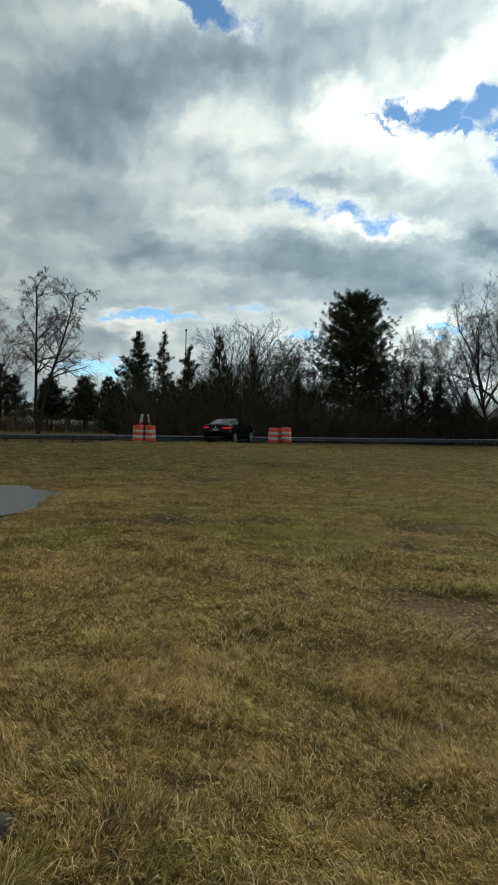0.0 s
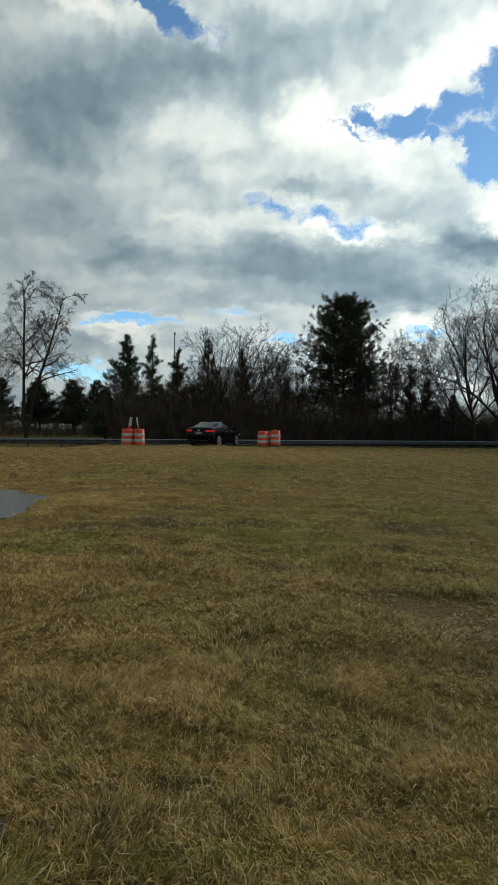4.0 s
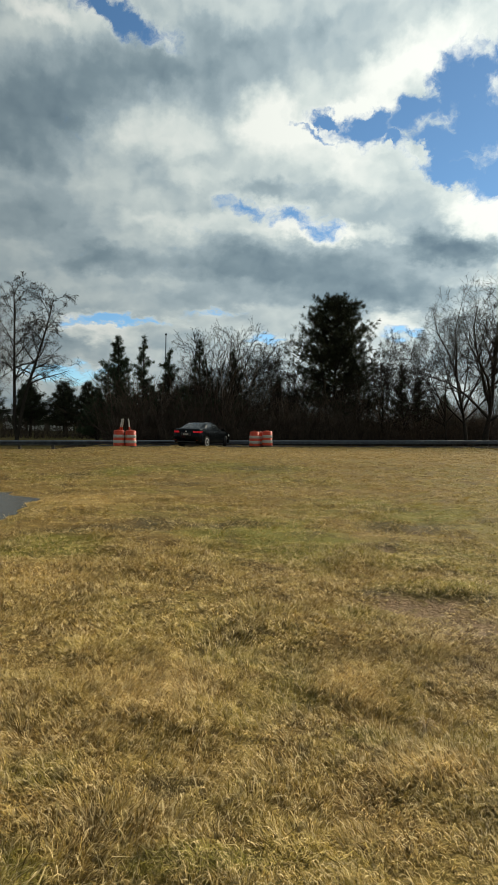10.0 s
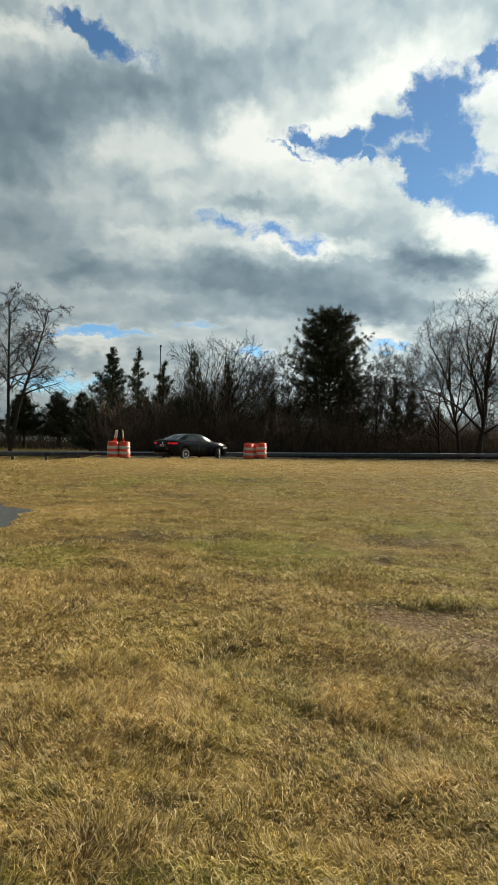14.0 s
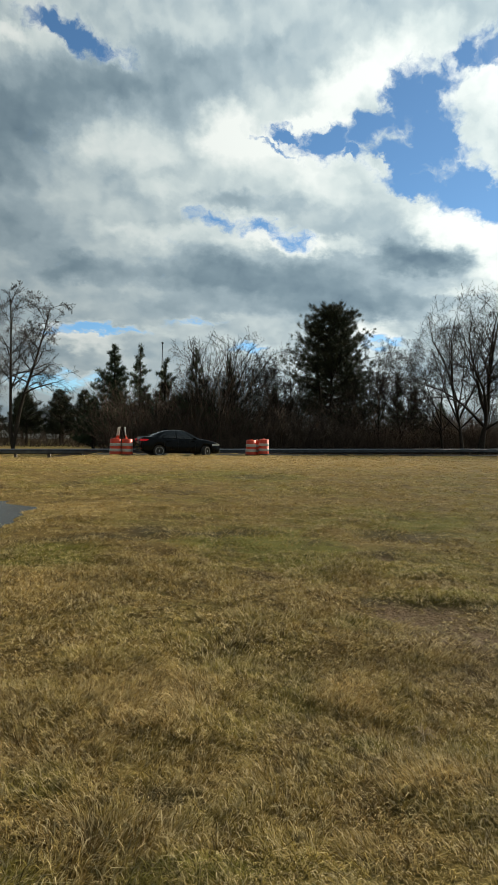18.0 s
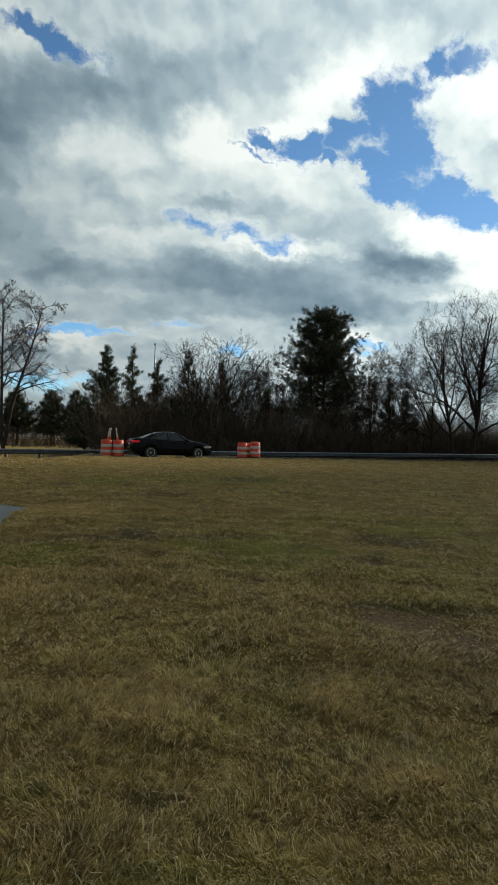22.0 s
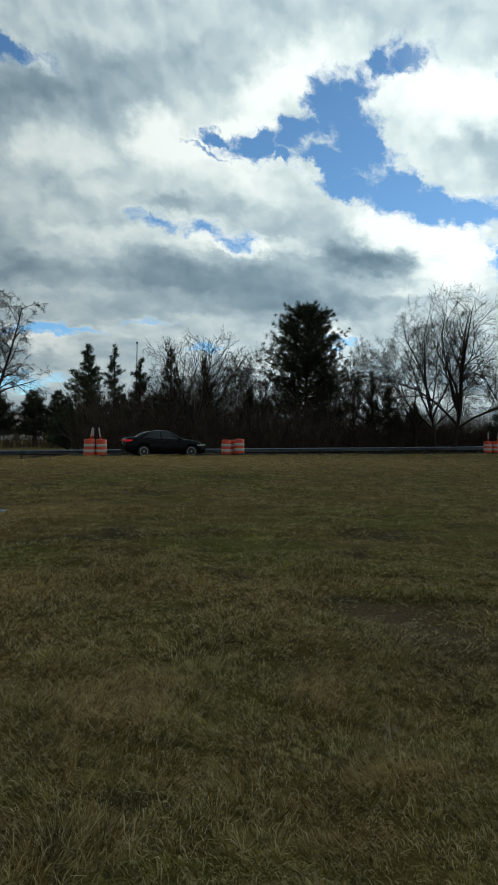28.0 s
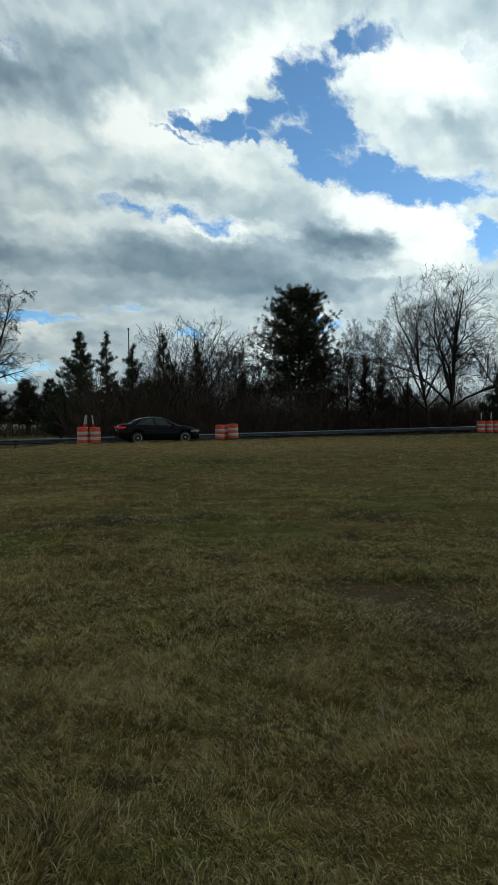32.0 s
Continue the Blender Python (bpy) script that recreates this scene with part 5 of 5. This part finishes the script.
def thicket(name, x0, x1, y0, y1, count, h0, h1, label):
    tubes = Tubes(3)
    for k in range(count):
        x = rng.uniform(x0, x1)
        y = rail_line(min(x, 40)) + rng.uniform(y0, y1)
        h = h0 + (h1 - h0) * rng.uniform(0.05, 1) ** 1.4 * (0.5 + 0.75 * float(vn(x, 3.0, 0.35))) * (1 + 0.5 * math.exp(-((x - 1.5) / 4) ** 2))
        d = unit(np.array([rng.normal(0, 0.38), rng.normal(0, 0.3), 1.0]))
        z = float(ground_z(x, y)) - 0.05
        pts = [np.array([x, y, z])]
        for j in range(4):
            d = unit(d + rng.normal(0, 0.2, 3))
            pts.append(pts[-1] + d * h / 4)
        tubes.add(pts, np.linspace(0.028, 0.008, 5))
        for j in range(5):
            i = rng.integers(1, 5)
            e = unit(d + rng.normal(0, 0.75, 3))
            tubes.add([pts[i], pts[i] + e * h * 0.16, pts[i] + e * h * 0.3 + np.array([0, 0, 0.05 * h])], [0.012, 0.01, 0.007])
    ob = put(name, tubes.mesh(name), BRUSH)
    return tagged(ob, label, "undergrowth", kind="stuff")


thicket("undergrowth", -6.3, 34, 4.0, 14.0, 5200, 1.2, 5.2, "dense dark brown leafless undergrowth along the wood's edge")
thicket("undergrowth", -36, -8, 24.0, 40.0, 1100, 0.8, 2.6, "low leafless brush beneath young pines")
thicket("undergrowth", -6.5, 40, 14.0, 26.0, 2200, 2.0, 5.0, "deep dark leafless wood behind the trees")

# ---- distant house ----
def distant_house(x, y, z):
    h = new("house")
    h.matrix_basis = pose(x, y, z, 0, 0, 12)
    pale = noisy("pale_siding", [(0.3, (0.55, 0.52, 0.46)), (0.7, (0.72, 0.69, 0.62))], 3, 0.8)
    roof_m = noisy("roof_shingle", [(0.3, (0.07, 0.065, 0.06)), (0.7, (0.16, 0.14, 0.13))], 4, 0.9)
    part("wall", box_bm(-5.5, 5.5, -3.5, 3.5, 0, 2.7), pale, h, "pale siding")
    part("roof", lathe([(7.6, 2.65), (7.4, 2.75), (0.6, 4.7), (0.1, 4.75)], 4), roof_m, h).scale = (1.0, 0.7, 1.0)
    for wx in (-3.6, -1.0, 3.2):
        win = part("window", box_bm(wx - 0.5, wx + 0.5, -3.54, -3.48, 0.9, 2.1), GLASS, h)
        part("sill", box_bm(wx - 0.58, wx + 0.58, -3.6, -3.5, 0.82, 0.9), pale, win)
    part("door", box_bm(0.9, 1.8, -3.54, -3.48, 0, 2.05), POSTWOOD, h)
    tagged(h, "low pale house far off behind young pines", "house")


distant_house(-26.5, 112, -0.55)

# ---- bird ----
bird = new("bird")
bm = bmesh.new()
bmesh.ops.create_icosphere(bm, subdivisions=2, radius=1)
for v in bm.verts:
    v.co = (v.co.x * 0.11 * (1 if v.co.x < 0 else 1.15), v.co.y * 0.035, v.co.z * 0.035)
part("body", bm, BLACK, bird, smooth=True)
for side in (1, -1):
    wv_ = [(0.06, 0.02 * side, 0.01), (-0.04, 0.02 * side, 0.01), (-0.07, 0.14 * side, 0.06), (-0.05, 0.26 * side, 0.05), (0.0, 0.15 * side, 0.065),
           (0.06, 0.02 * side, 0.018), (-0.04, 0.02 * side, 0.018), (-0.07, 0.14 * side, 0.065), (-0.05, 0.26 * side, 0.053), (0.0, 0.15 * side, 0.073)]
    put("wing", mesh_of("wing", wv_, [(0, 1, 2, 3, 4), (9, 8, 7, 6, 5), (0, 5, 6, 1), (1, 6, 7, 2), (2, 7, 8, 3), (3, 8, 9, 4), (4, 9, 5, 0)]), BLACK, bird)
part("tail", box_bm(-0.2, -0.09, -0.03, 0.03, -0.005, 0.005), BLACK, bird)
bird.scale = (0.55, 0.55, 0.55)
tagged(bird, "small dark bird gliding across the sky", "bird")

# ---- flagpole ----
pole = new("flagpole")
pole.matrix_basis = pose(-4.15, 85, -0.4)
part("shaft", lathe([(0.11, 0), (0.10, 4), (0.06, 13.0)], 12), STEEL, pole, smooth=True)
part("finial", lathe([(0.03, 12.95), (0.13, 13.02), (0.15, 13.12), (0.1, 13.22), (0.01, 13.26)], 12), STEEL, pole, smooth=True)
tagged(pole, "tall thin metal flagpole with a round finial", "flagpole")


# ---- what moves ----
def motions():
    walk(clouds, [(t, pose(CLOUD_V[0] * (t - 13), CLOUD_V[1] * (t - 13), 0)) for t in (0.0, 8.0, 16.0, 24.0, 32.0)])
    walk(bird, [(t, pose(5.9 - 15.4 * (t - 29.5), 30.5, 11.2 - 1.8 * (t - 29.5), 0, 0, 180)) for t in (0.0, 16.0, 29.5, 32.0)])
    # rear axle's place and heading
    stops = [(0, 0.36, 39.52, 66), (1, 0.34, 39.47, 65.6), (2, 0.25, 39.29, 65.2), (3, 0.13, 39.04, 64.8), (3.5, 0.09, 38.96, 64.6), (5.5, -0.13, 38.51, 64.4), (9, -0.16, 38.45, 64.2), (10, -0.2, 38.37, 63.2),
             (11, -0.31, 38.18, 60.2), (12, -0.43, 37.98, 57), (12.5, -0.52, 37.86, 54.5), (13, -0.65, 37.69, 51), (14, -0.9, 37.42, 43.8), (14.5, -1.05, 37.28, 40.2),
             (15.5, -1.47, 36.97, 32.5), (16.5, -1.84, 36.73, 25), (17, -1.98, 36.67, 21), (17.5, -2.09, 36.62, 18.8), (18, -2.12, 36.61, 18.2), (22, -2.1, 36.61, 17.6), (23, -1.94, 36.66, 16.6),
             (24.5, -1.83, 36.69, 16), (26.5, -1.67, 36.74, 15.2), (27.2, -1.57, 36.77, 14.8), (28, -1.56, 36.77, 14.6), (32, -1.56, 36.77, 14.6)]
    ts = [s[0] for s in stops]
    at = lambda t: [float(np.interp(t, ts, [s[k] for s in stops])) for k in (1, 2, 3)]
    times = [k * 0.25 for k in range(129)]
    rows, roll, went = [], [], 0.0
    for k, t in enumerate(times):
        x, y, h = at(t)
        z = float(ground_z(0, 39.0)) + 0.014
        rows.append((t, pose(x, y, z, 0, 0, h)))
        if k:
            px, py, ph = at(times[k - 1])
            went += (x - px) * math.cos(radians(h)) + (y - py) * math.sin(radians(h))
        a, b = at(max(t - 0.3, 0)), at(min(t + 0.3, 32))
        run = (b[0] - a[0]) * math.cos(radians(h)) + (b[1] - a[1]) * math.sin(radians(h))
        steer = math.degrees(math.atan2(2.7 * radians(b[2] - a[2]), run if run else -1e-9)) if abs(run) > 0.02 else None
        if steer is not None:
            steer = (steer + 90) % 180 - 90
        roll.append((t, went, steer))
    walk(car, rows)
    last = 0.0
    steers = []
    for t, went_, s in roll:
        last = last if s is None else 0.6 * last + 0.4 * max(-34, min(34, s))
        steers.append(last)
    for name, (w, wx, side) in WHEEL_AT.items():
        walk(w, [(t, pose(wx, -side * 0.775, 0.317, 0, 0, steers[k] if wx > 1 else 0) @ pose(0, 0, 0, 0, math.degrees(went_ / 0.317), 0) @ pose(0, 0, 0, 0, 0, 180 if side > 0 else 0))
                 for k, (t, went_, _) in enumerate(roll)])


motions()
